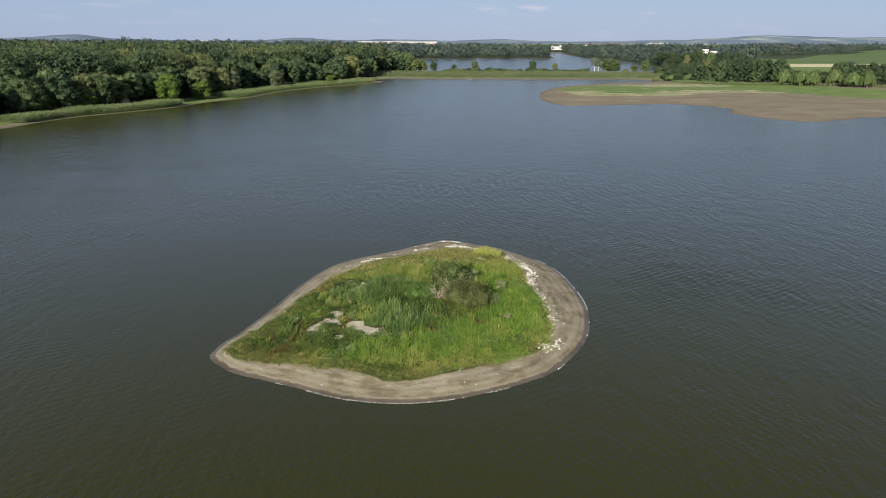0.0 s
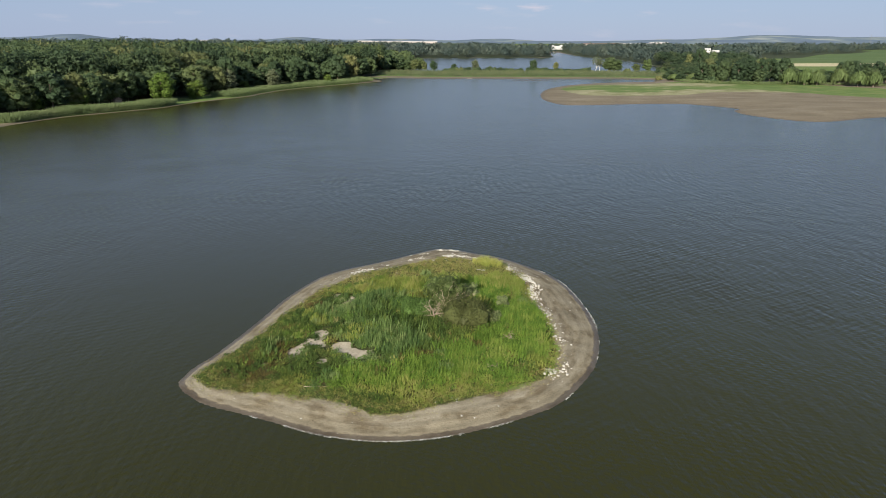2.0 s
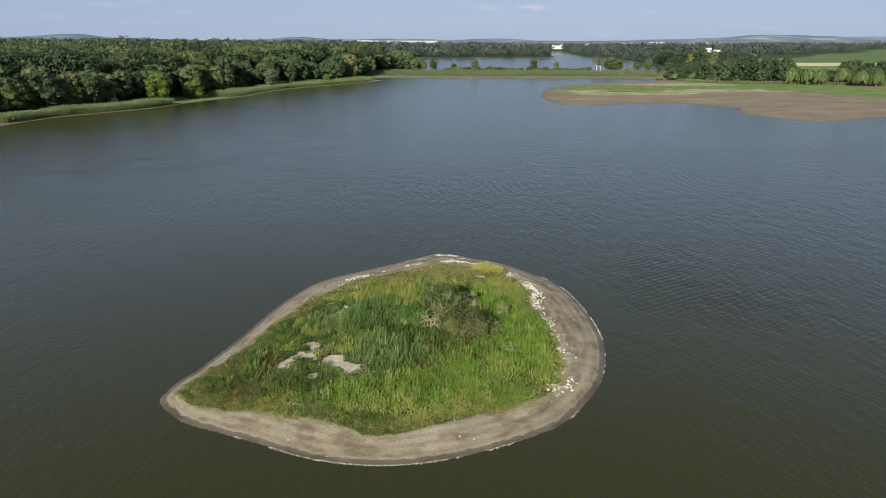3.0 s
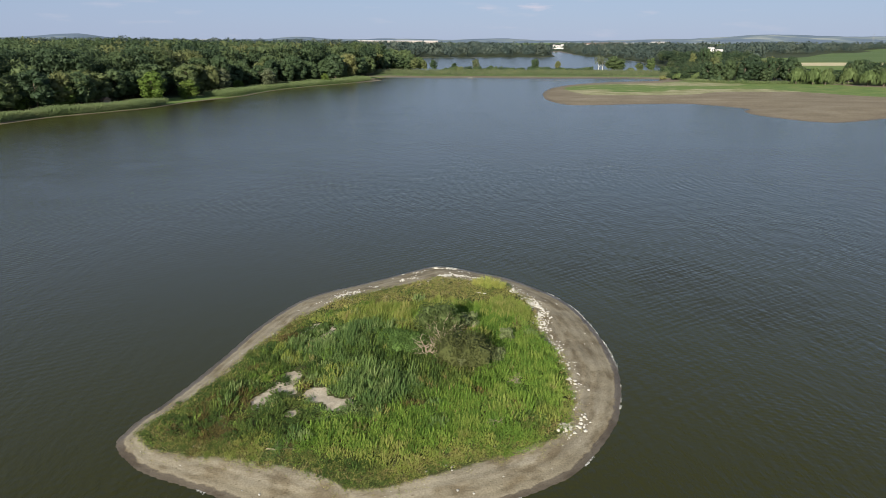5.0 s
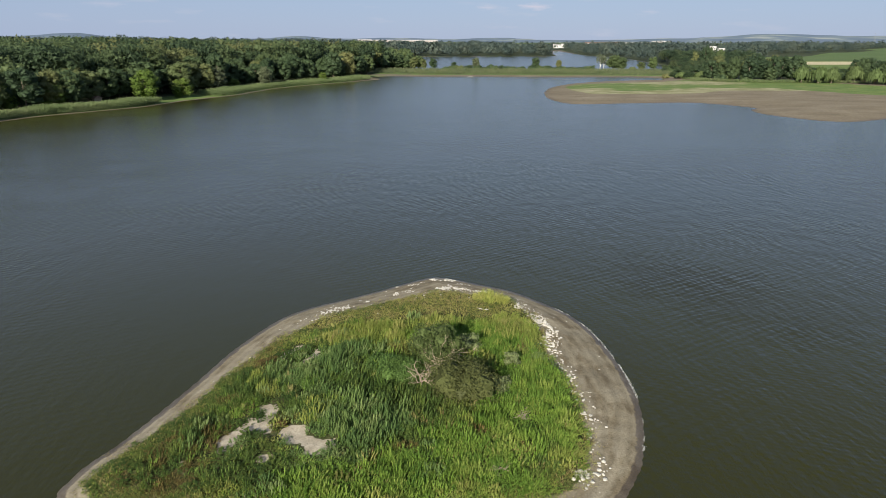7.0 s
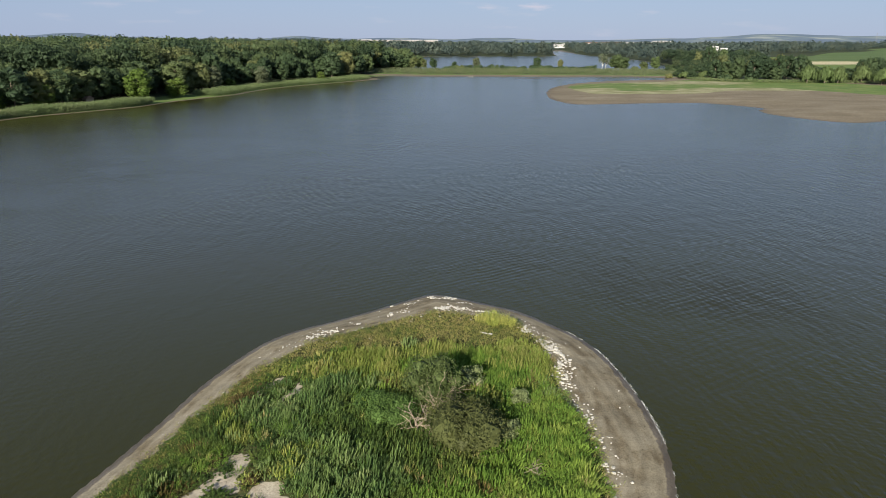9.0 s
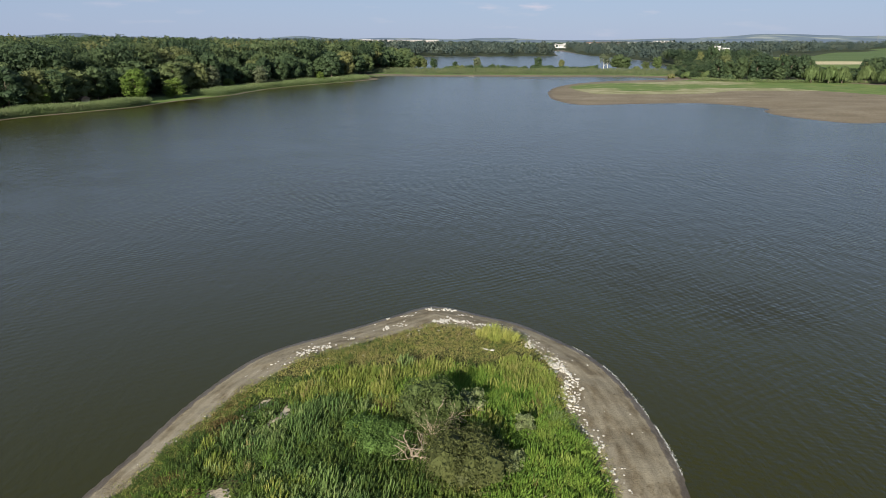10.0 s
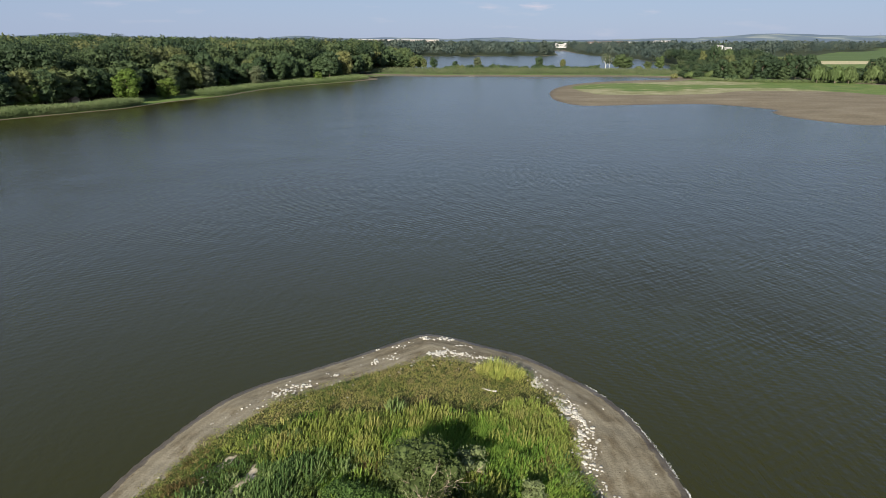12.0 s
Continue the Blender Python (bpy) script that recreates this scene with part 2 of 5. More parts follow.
def crown(seed, height, radius, base, lobes, clumps, size, core=0.8, jitter=0.42, lift=0.35):
    """A leafy crown of overlapping lobes, each with its shell of leaf clumps."""
    r = np.random.default_rng(seed)
    pieces, each = [], max(4, clumps // lobes)
    half = (height - base) / 2
    for k in range(lobes):
        up = 1.0 - 1.85 * ((k + 0.5) / lobes) ** 0.85
        turn = k * 2.4 + r.uniform(-0.5, 0.5)
        flat = math.sqrt(max(0.0, 1 - up * up))
        lr = radius * r.uniform(0.36, 0.54) * min(1.0, (16 / lobes) ** 0.4)
        reach = (radius - lr * 0.8) * r.uniform(0.75, 1.1)
        c = np.array((reach * flat * math.cos(turn), reach * flat * math.sin(turn), base + half + up * max(0.2, half - lr * 0.75) * r.uniform(0.85, 1.05)))
        d = r.normal(0, 1, (each, 3))
        d[:, 2] += lift
        d /= np.linalg.norm(d, axis=1)[:, None]
        squash = np.array((1, 1, 0.82))
        rough = r.uniform(0.8, 1.1, (each, 1))
        pieces.append(leaves(c + d * lr * rough * squash, d, np.full(each, size), r, jitter))
        if core:
            pieces.append((c + ICO_V * lr * core * squash * r.uniform(0.85, 1.1, (12, 1)), ICO_F))
    return merge(pieces)


def scatter(templates, places, scale, r, tall=None, lean=0.0):
    """Many copies of the templates in one mesh: verts, faces and one tone for each copy."""
    vs, fs, tones, n = [], [], [], 0
    pick = r.integers(0, len(templates), len(places))
    for k, (tv, tf) in enumerate(templates):
        m = np.nonzero(pick == k)[0]
        if not len(m):
            continue
        turn, s = r.uniform(0, 6.283, len(m)), scale[m]
        c, q = np.cos(turn)[:, None], np.sin(turn)[:, None]
        h = s if tall is None else tall[m]
        v = np.stack([(tv[:, 0] * c - tv[:, 1] * q) * s[:, None], (tv[:, 0] * q + tv[:, 1] * c) * s[:, None], tv[None, :, 2] * h[:, None]], -1)
        v[:, :, 0] += lean * v[:, :, 2]
        v = v + places[m][:, None, :]
        f = tf[None] + (np.arange(len(m)) * len(tv))[:, None, None] + n
        vs.append(v.reshape(-1, 3))
        fs.append(f.reshape(-1, tf.shape[1]))
        tones.append(np.repeat(r.random(len(m)), len(tv)))
        n += len(m) * len(tv)
    return np.concatenate(vs), np.concatenate(fs), np.concatenate(tones)


# ---- materials ----
def material(name):
    mat = bpy.data.materials.new(name)
    mat.use_nodes = True
    return mat, mat.node_tree.nodes, mat.node_tree.links, mat.node_tree.nodes["Principled BSDF"]


def noise_node(nodes, links, scale, detail=4.0, coords="Object", stretch=None):
    co = nodes.new("ShaderNodeTexCoord")
    tex = nodes.new("ShaderNodeTexNoise")
    tex.inputs["Scale"].default_value, tex.inputs["Detail"].default_value = scale, detail
    if stretch:
        mp = nodes.new("ShaderNodeMapping")
        mp.inputs["Scale"].default_value = stretch[:3]
        mp.inputs["Rotation"].default_value = (0, 0, radians(stretch[3]))
        links.new(co.outputs[coords], mp.inputs["Vector"])
        links.new(mp.outputs["Vector"], tex.inputs["Vector"])
    else:
        links.new(co.outputs[coords], tex.inputs["Vector"])
    return tex.outputs["Fac"]


def ramp(nodes, links, value, stops):
    node = nodes.new("ShaderNodeValToRGB")
    while len(node.color_ramp.elements) < len(stops):
        node.color_ramp.elements.new(0.5)
    for e, (at, c) in zip(node.color_ramp.elements, stops):
        e.position, e.color = at, (*c, 1)
    links.new(value, node.inputs["Fac"])
    return node.outputs["Color"]


def blend(nodes, links, fac, a, b, how="MIX"):
    node = nodes.new("ShaderNodeMix")
    node.data_type, node.blend_type = "RGBA", how
    for key, v in ((0, fac), (6, a), (7, b)):
        if isinstance(v, (int, float)):
            node.inputs[key].default_value = v
        elif isinstance(v, tuple):
            node.inputs[key].default_value = (*v, 1)
        else:
            links.new(v, node.inputs[key])
    return node.outputs[2]


def maths(nodes, links, how, a, b, clamp=False):
    node = nodes.new("ShaderNodeMath")
    node.operation, node.use_clamp = how, clamp
    for k, v in enumerate((a, b)):
        if isinstance(v, (int, float)):
            node.inputs[k].default_value = v
        else:
            links.new(v, node.inputs[k])
    return node.outputs[0]


def layer(nodes, name):
    node = nodes.new("ShaderNodeAttribute")
    node.attribute_name = name
    return node.outputs["Fac"]


def relief(nodes, links, bsdf, height, strength, depth):
    node = nodes.new("ShaderNodeBump")
    node.inputs["Strength"].default_value, node.inputs["Distance"].default_value = strength, depth
    links.new(height, node.inputs["Height"])
    links.new(node.outputs["Normal"], bsdf.inputs["Normal"])
    return node


def leaf_material(name, stops, per_object=False, spread=0.45, gloss=0.55, through=0.42):
    """Leaves: the plant sets the tone, every leaf varies a little, some light shines through."""
    mat, nodes, links, bsdf = material(name)
    tone = nodes.new("ShaderNodeObjectInfo").outputs["Random"] if per_object else layer(nodes, "tone")
    island = nodes.new("ShaderNodeNewGeometry").outputs["Random Per Island"]
    colour = ramp(nodes, links, tone, stops)
    light = maths(nodes, links, "MULTIPLY_ADD", island, spread)
    light.node.inputs[2].default_value = 1 - spread / 2
    colour = blend(nodes, links, 1.0, colour, light, "MULTIPLY")
    links.new(colour, bsdf.inputs["Base Color"])
    bsdf.inputs["Roughness"].default_value = gloss
    bsdf.inputs["Specular IOR Level"].default_value = 0.12
    thin = nodes.new("ShaderNodeBsdfTranslucent")
    links.new(colour, thin.inputs["Color"])
    mix = nodes.new("ShaderNodeMixShader")
    mix.inputs[0].default_value = through
    links.new(bsdf.outputs[0], mix.inputs[1])
    links.new(thin.outputs[0], mix.inputs[2])
    links.new(mix.outputs[0], nodes["Material Output"].inputs["Surface"])
    return mat


def plain_material(name, a, b, scale, rough=0.8, bump=0.3, depth=0.02, detail=5.0):
    mat, nodes, links, bsdf = material(name)
    n = noise_node(nodes, links, scale, detail)
    n2 = noise_node(nodes, links, scale * 7, 3)
    links.new(ramp(nodes, links, maths(nodes, links, "MULTIPLY_ADD", n2, 0.4, False), [(0.2, a), (0.75, b)]), bsdf.inputs["Base Color"])
    links.new(n, bsdf.inputs["Base Color"].links[0].from_node.inputs["Fac"].links[0].from_node.inputs[2])
    bsdf.inputs["Roughness"].default_value = rough
    relief(nodes, links, bsdf, n2, bump, depth)
    return mat


def water_material():
    mat, nodes, links, bsdf = material("lake_water")
    broad = noise_node(nodes, links, 0.012, 3)
    murk = ramp(nodes, links, broad, [(0.3, (0.0238, 0.0232, 0.0018)), (0.7, (0.0272, 0.0270, 0.0025))])
    links.new(murk, bsdf.inputs["Base Color"])
    bsdf.inputs["IOR"].default_value = 1.33
    bsdf.inputs["Roughness"].default_value = 0.19
    bsdf.inputs["Specular IOR Level"].default_value = 0.60
    long_waves = noise_node(nodes, links, 1.0, 2.5, "Object", (1.25, 0.42, 1.0, 4))
    short_waves = noise_node(nodes, links, 1.0, 3.0, "Object", (3.2, 1.0, 1.0, -5))
    gusts = ramp(nodes, links, noise_node(nodes, links, 0.02, 3, "Object", (1, 2.5, 1, 10)), [(0.3, (0.6, 0.6, 0.6)), (0.7, (1, 1, 1))])
    where = nodes.new("ShaderNodeTexCoord")
    def ripples(turn, scale, bend):
        """One train of wind ripples that fades in and out over some metres."""
        m = nodes.new("ShaderNodeMapping")
        m.inputs["Rotation"].default_value[2] = math.radians(turn)
        links.new(where.outputs["Object"], m.inputs["Vector"])
        w = nodes.new("ShaderNodeTexWave")
        w.inputs["Scale"].default_value, w.inputs["Distortion"].default_value = scale, bend
        w.inputs["Detail"].default_value, w.inputs["Detail Scale"].default_value = 3, 0.7
        links.new(m.outputs[0], w.inputs["Vector"])
        lull = ramp(nodes, links, noise_node(nodes, links, 0.09, 2, "Object", (1, 1.4, 1, turn)), [(0.35, (0.15, 0.15, 0.15)), (0.65, (1, 1, 1))])
        return maths(nodes, links, "MULTIPLY", w.outputs["Fac"], lull)
    total = maths(nodes, links, "MULTIPLY", long_waves, 1.25)
    for value, share in ((noise_node(nodes, links, 0.3, 2, "Object", (1.3, 0.8, 1.0, 8)), 1.0), (short_waves, 0.45),
                         (ripples(58, 0.42, 5.5), 0.20), (ripples(147, 0.47, 6.0), 0.13), (ripples(108, 0.75, 4.0), 0.08)):
        add = maths(nodes, links, "MULTIPLY_ADD", value, share)
        links.new(total, add.node.inputs[2])
        total = add
    bump = relief(nodes, links, bsdf, total, 0.35, 0.12)
    lee = nodes.new("ShaderNodeVectorMath")
    lee.operation = "DISTANCE"
    links.new(where.outputs["Object"], lee.inputs[0])
    lee.inputs[1].default_value = (-18, 62, 0)
    shelter = ramp(nodes, links, maths(nodes, links, "MULTIPLY", lee.outputs["Value"], 1 / 60), [(0.15, (0.30, 0.30, 0.30)), (0.75, (1, 1, 1))])
    links.new(maths(nodes, links, "MULTIPLY", maths(nodes, links, "MULTIPLY", gusts, 0.70), shelter), bump.inputs["Strength"])
    return mat


def land_material():
    """Bank mud, meadow, ripe wheat and fields, told apart by layers of the ground mesh."""
    mat, nodes, links, bsdf = material("land")
    fine, mid, wide = noise_node(nodes, links, 1.3, 5), noise_node(nodes, links, 0.12, 5), noise_node(nodes, links, 0.025, 4)
    grass = ramp(nodes, links, mid, [(0.3, (0.076, 0.128, 0.030)), (0.55, (0.115, 0.162, 0.042)), (0.75, (0.168, 0.174, 0.064))])
    mud = ramp(nodes, links, noise_node(nodes, links, 0.06, 5, "Object", (1, 1.8, 1, 8)), [(0.3, (0.135, 0.110, 0.072)), (0.55, (0.170, 0.142, 0.096)), (0.75, (0.21, 0.18, 0.127))])
    dry = ramp(nodes, links, mid, [(0.35, (0.17, 0.175, 0.075)), (0.7, (0.31, 0.29, 0.175))])
    crop = ramp(nodes, links, noise_node(nodes, links, 0.02, 3, "Object", (0.3, 4, 1, 20)), [(0.35, (0.060, 0.10, 0.030)), (0.65, (0.095, 0.135, 0.045))])
    wheat = ramp(nodes, links, wide, [(0.3, (0.40, 0.35, 0.21)), (0.7, (0.48, 0.42, 0.27))])
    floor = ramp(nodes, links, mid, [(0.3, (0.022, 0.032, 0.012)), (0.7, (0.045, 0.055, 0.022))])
    colour = grass
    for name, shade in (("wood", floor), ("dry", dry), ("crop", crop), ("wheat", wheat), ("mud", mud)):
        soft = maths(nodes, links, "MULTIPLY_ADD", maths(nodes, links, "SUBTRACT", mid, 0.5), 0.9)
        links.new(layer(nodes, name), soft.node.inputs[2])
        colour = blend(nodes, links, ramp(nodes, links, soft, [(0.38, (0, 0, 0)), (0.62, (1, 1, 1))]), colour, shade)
    colour = blend(nodes, links, 0.5, colour, blend(nodes, links, 1.0, colour, ramp(nodes, links, fine, [(0.2, (0.45, 0.45, 0.45)), (0.8, (1.5, 1.5, 1.5))]), "MULTIPLY"))
    wet = layer(nodes, "wet")
    colour = blend(nodes, links, wet, colour, blend(nodes, links, 1.0, colour, (0.55, 0.52, 0.5), "MULTIPLY"))
    links.new(colour, bsdf.inputs["Base Color"])
    links.new(ramp(nodes, links, wet, [(0, (0.95, 0.95, 0.95)), (1, (0.45, 0.45, 0.45))]), bsdf.inputs["Roughness"])
    bsdf.inputs["Specular IOR Level"].default_value = 0.2
    relief(nodes, links, bsdf, fine, 0.5, 0.15)
    return mat


def blotched(nodes, links, along, across):
    """Noise drawn out along the shore: a slow change along it, a quick one across."""
    move = nodes.new("ShaderNodeVectorMath")
    move.operation = "MULTIPLY_ADD"
    links.new(nodes.new("ShaderNodeTexCoord").outputs["Object"], move.inputs[0])
    move.inputs[1].default_value = (along, along, 0.0)
    lift = nodes.new("ShaderNodeCombineXYZ")
    links.new(maths(nodes, links, "MULTIPLY", layer(nodes, "inland"), across), lift.inputs[2])
    links.new(lift.outputs[0], move.inputs[2])
    tex = nodes.new("ShaderNodeTexNoise")
    tex.inputs["Scale"].default_value, tex.inputs["Detail"].default_value, tex.inputs["Roughness"].default_value = 1.0, 6, 0.62
    links.new(move.outputs[0], tex.inputs["Vector"])
    return tex.outputs["Fac"]


def island_material():
    """Silt beach with tide lines, soil with low turf, pale bare sand."""
    mat, nodes, links, bsdf = material("island_ground")
    fine, mid, wide = noise_node(nodes, links, 9, 6), noise_node(nodes, links, 1.6, 5), noise_node(nodes, links, 0.35, 4)
    silt = ramp(nodes, links, wide, [(0.25, (0.162, 0.138, 0.092)), (0.5, (0.208, 0.180, 0.124)), (0.75, (0.248, 0.217, 0.152))])
    dry = ramp(nodes, links, wide, [(0.25, (0.200, 0.175, 0.124)), (0.6, (0.248, 0.220, 0.160)), (0.8, (0.290, 0.260, 0.195))])
    reach = maths(nodes, links, "MULTIPLY_ADD", maths(nodes, links, "SUBTRACT", blotched(nodes, links, 0.5, 0.5), 0.5), 4.0)
    links.new(layer(nodes, "rim"), reach.node.inputs[2])
    beach = blend(nodes, links, ramp(nodes, links, maths(nodes, links, "MULTIPLY", reach, 0.25), [(0.20, (1, 1, 1)), (0.46, (0, 0, 0))]), silt, dry)
    lines = nodes.new("ShaderNodeTexWave")
    lines.inputs["Scale"].default_value, lines.inputs["Distortion"].default_value = 0.42, 1.6
    lines.inputs["Detail"].default_value = 3
    inland = nodes.new("ShaderNodeCombineXYZ")
    links.new(layer(nodes, "inland"), inland.inputs[0])
    links.new(maths(nodes, links, "MULTIPLY", wide, 2.2), inland.inputs[1])
    links.new(inland.outputs[0], lines.inputs["Vector"])
    beach = blend(nodes, links, 0.26, beach, blend(nodes, links, 1.0, beach, ramp(nodes, links, lines.outputs["Fac"], [(0.1, (0.62, 0.6, 0.57)), (0.8, (1.22, 1.2, 1.16))]), "MULTIPLY"))
    beach = blend(nodes, links, ramp(nodes, links, blotched(nodes, links, 0.42, 0.85), [(0.47, (0, 0, 0)), (0.62, (0.9, 0.9, 0.9))]), beach, blend(nodes, links, 1.0, beach, (0.60, 0.55, 0.48), "MULTIPLY"))
    turf = ramp(nodes, links, mid, [(0.3, (0.032, 0.042, 0.012)), (0.5, (0.058, 0.066, 0.021)), (0.7, (0.11, 0.092, 0.045))])
    sand = ramp(nodes, links, mid, [(0.3, (0.27, 0.23, 0.165)), (0.5, (0.35, 0.305, 0.23)), (0.7, (0.43, 0.38, 0.29))])
    def cover(name, amount):
        soft = maths(nodes, links, "MULTIPLY_ADD", maths(nodes, links, "SUBTRACT", mid, 0.5), amount)
        links.new(layer(nodes, name), soft.node.inputs[2])
        return ramp(nodes, links, soft, [(0.40, (0, 0, 0)), (0.60, (1, 1, 1))])
    colour = blend(nodes, links, cover("turf", 0.9), beach, turf)
    colour = blend(nodes, links, cover("sand", 0.9), colour, sand)
    wet = cover("wet", 1.3)
    colour = blend(nodes, links, wet, colour, blend(nodes, links, 1.0, colour, (0.50, 0.48, 0.50), "MULTIPLY"))
    colour = blend(nodes, links, 0.6, colour, blend(nodes, links, 1.0, colour, ramp(nodes, links, fine, [(0.25, (0.6, 0.6, 0.6)), (0.75, (1.35, 1.35, 1.35))]), "MULTIPLY"))
    specks = ramp(nodes, links, noise_node(nodes, links, 5.5, 2), [(0.66, (1, 1, 1)), (0.74, (0.55, 0.52, 0.48))])
    colour = blend(nodes, links, 1.0, colour, specks, "MULTIPLY")
    links.new(colour, bsdf.inputs["Base Color"])
    links.new(ramp(nodes, links, wet, [(0, (0.95, 0.95, 0.95)), (1, (0.35, 0.35, 0.35))]), bsdf.inputs["Roughness"])
    bsdf.inputs["Specular IOR Level"].default_value = 0.25
    relief(nodes, links, bsdf, fine, 0.5, 0.05)
    return mat


M_WATER, M_LAND, M_ISLAND = water_material(), land_material(), island_material()
FOREST_TONES = [(0.0, (0.034, 0.060, 0.029)), (0.45, (0.056, 0.089, 0.040)), (0.8, (0.090, 0.124, 0.051)), (0.94, (0.128, 0.143, 0.058)), (1.0, (0.165, 0.165, 0.065))]
# the constant added to each tone paints in a thin lift of haze
M_FOREST = leaf_material("forest_leaves", [(a, tuple(w * v + 0.008 for w, v in zip((1.06, 1.04, 1.00), c))) for a, c in FOREST_TONES[:4]], spread=0.12)
M_ROW = leaf_material("row_leaves", [(a, tuple(0.95 * v + 0.006 for v in c)) for a, c in FOREST_TONES], True, spread=0.2)
M_TREE = leaf_material("tree_leaves", [(a, tuple(w * v + 0.008 for w, v in zip((1.10, 1.10, 1.04), c))) for a, c in FOREST_TONES], True, spread=0.18)
M_COPSE = leaf_material("copse_leaves", [(0.0, (0.034, 0.056, 0.032)), (0.6, (0.054, 0.082, 0.043)), (1.0, (0.088, 0.112, 0.054))], spread=0.3)
# distance haze is mixed into these leaves: bluer and paler than real foliage
M_FAR_HAZE = leaf_material("hazed_far_leaves", [(0.0, (0.056, 0.082, 0.074)), (0.6, (0.078, 0.104, 0.088)), (1.0, (0.106, 0.128, 0.098))], spread=0.0)
M_LIME = leaf_material("light_leaves", [(0, (0.103, 0.158, 0.034)), (1, (0.128, 0.181, 0.042))], True)
M_WILLOW = leaf_material("willow_leaves", [(0, (0.094, 0.137, 0.050)), (1, (0.117, 0.155, 0.061))], True)
M_SILVER = leaf_material("silver_leaves", [(0, (0.103, 0.129, 0.069)), (1, (0.129, 0.151, 0.086))], True)
M_REED = leaf_material("reed_leaves", [(0, (0.116, 0.160, 0.066)), (0.6, (0.150, 0.196, 0.084)), (1, (0.200, 0.222, 0.112))], spread=0.25)
M_DAM_REED = leaf_material("dam_reed_leaves", [(0, (0.088, 0.120, 0.056)), (0.6, (0.125, 0.148, 0.074)), (1, (0.190, 0.188, 0.110))], spread=0.3)
M_BARK = plain_material("bark", (0.05, 0.038, 0.026), (0.12, 0.095, 0.07), 3.0)
M_PALE_BARK = plain_material("pale_bark", (0.32, 0.30, 0.27), (0.52, 0.50, 0.46), 3.0)
M_DEAD = plain_material("dead_wood", (0.165, 0.128, 0.084), (0.310, 0.256, 0.180), 6.0)
M_STONE = plain_material("limestone", (0.25, 0.235, 0.195), (0.43, 0.41, 0.36), 2.5, 0.85, 0.6, 0.04)
M_RENDER = plain_material("white_render", (0.387, 0.387, 0.374), (0.450, 0.443, 0.430), 0.3)
M_ROOF = plain_material("roof_tiles", (0.13, 0.085, 0.06), (0.20, 0.13, 0.09), 0.8)
M_GREY_ROOF = plain_material("sheet_roof", (0.35, 0.34, 0.33), (0.50, 0.48, 0.46), 0.1)
M_GLASS = plain_material("dark_window", (0.02, 0.022, 0.026), (0.04, 0.043, 0.05), 0.5, 0.15, 0.0)
M_CONCRETE = plain_material("concrete", (0.117, 0.111, 0.101), (0.195, 0.185, 0.169), 1.0)

# ---- ground, water, island ----
def land():
    def axis(lo, hi, step, a, b, grow):
        out = list(np.arange(lo, hi + 0.1, step))
        s = step
        while out[-1] < b:
            s *= grow
            out.append(out[-1] + s)
        s = step
        while out[0] > a:
            s *= grow
            out.insert(0, out[0] - s)
        return np.array(out)
    xs, ys = axis(-250, 350, 3.4, -4600, 4600, 1.08), axis(150, 620, 3.0, -600, 4700, 1.06)
    X, Y = np.meshgrid(xs, ys)
    x, y = X.ravel(), Y.ravel()
    d = shore_distance(x, y)
    z = land_height(x, y, d)
    meadow = -distance(MEADOW, x, y)
    spit = (x > 40) & (y < 434) & (d < 400) & (y > 100) & (x < 420)
    west = (x < -30) & (y < 470)
    width = np.where(west, 2.2 + 4.5 * np.exp(-((y - 190) / 14) ** 2) + 9 * np.exp(-((y - 428) / 14) ** 2), np.where(y > 560, 1.5, 17.0))
    mud = np.where(spit, smooth(4, -4, meadow), smooth(2.0, -2.0, d - width))
    mud = np.where(d > 220, 0, mud)
    dry = np.where(spit, np.maximum(0.95 * smooth(24, 4, meadow) * smooth(185, 150, x) * (y < 345), np.exp(-(((x - 138) / 30) ** 2 + ((y - 388) / 13) ** 2))) + 0.30 * smooth(200, 150, x), 0.12)
    crop = smooth(-15, 15, -distance(FIELD, x, y))
    wheat = smooth(-6, 6, -distance(WHEAT, x, y))
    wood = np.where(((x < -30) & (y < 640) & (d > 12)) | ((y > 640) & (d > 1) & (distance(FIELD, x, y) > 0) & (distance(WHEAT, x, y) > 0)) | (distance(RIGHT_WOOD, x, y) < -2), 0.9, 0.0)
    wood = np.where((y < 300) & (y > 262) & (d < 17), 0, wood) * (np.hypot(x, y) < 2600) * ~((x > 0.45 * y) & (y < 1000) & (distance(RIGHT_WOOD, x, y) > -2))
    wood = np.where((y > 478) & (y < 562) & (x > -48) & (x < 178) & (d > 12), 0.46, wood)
    wet = np.where((y > 440) & (y < 475) & (x > -36), smooth(9, 5, d), smooth(2.5, 0.0, d))
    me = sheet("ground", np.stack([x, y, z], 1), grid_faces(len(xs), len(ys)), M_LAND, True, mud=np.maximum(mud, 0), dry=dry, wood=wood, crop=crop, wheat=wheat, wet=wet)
    return tagged(new("ground", me), "lakeside land with mud flats, meadow and fields", "ground", kind="structure")


def water():
    g = np.linspace(-1, 1, 25)
    X, Y = np.meshgrid(g * 900, g * 1300 + 900)
    me = sheet("water", np.stack([X.ravel(), Y.ravel(), X.ravel() * 0], 1), grid_faces(25, 25), M_WATER, True)
    return tagged(new("water", me), "murky olive lake water with light wind ripples", "water", kind="structure")


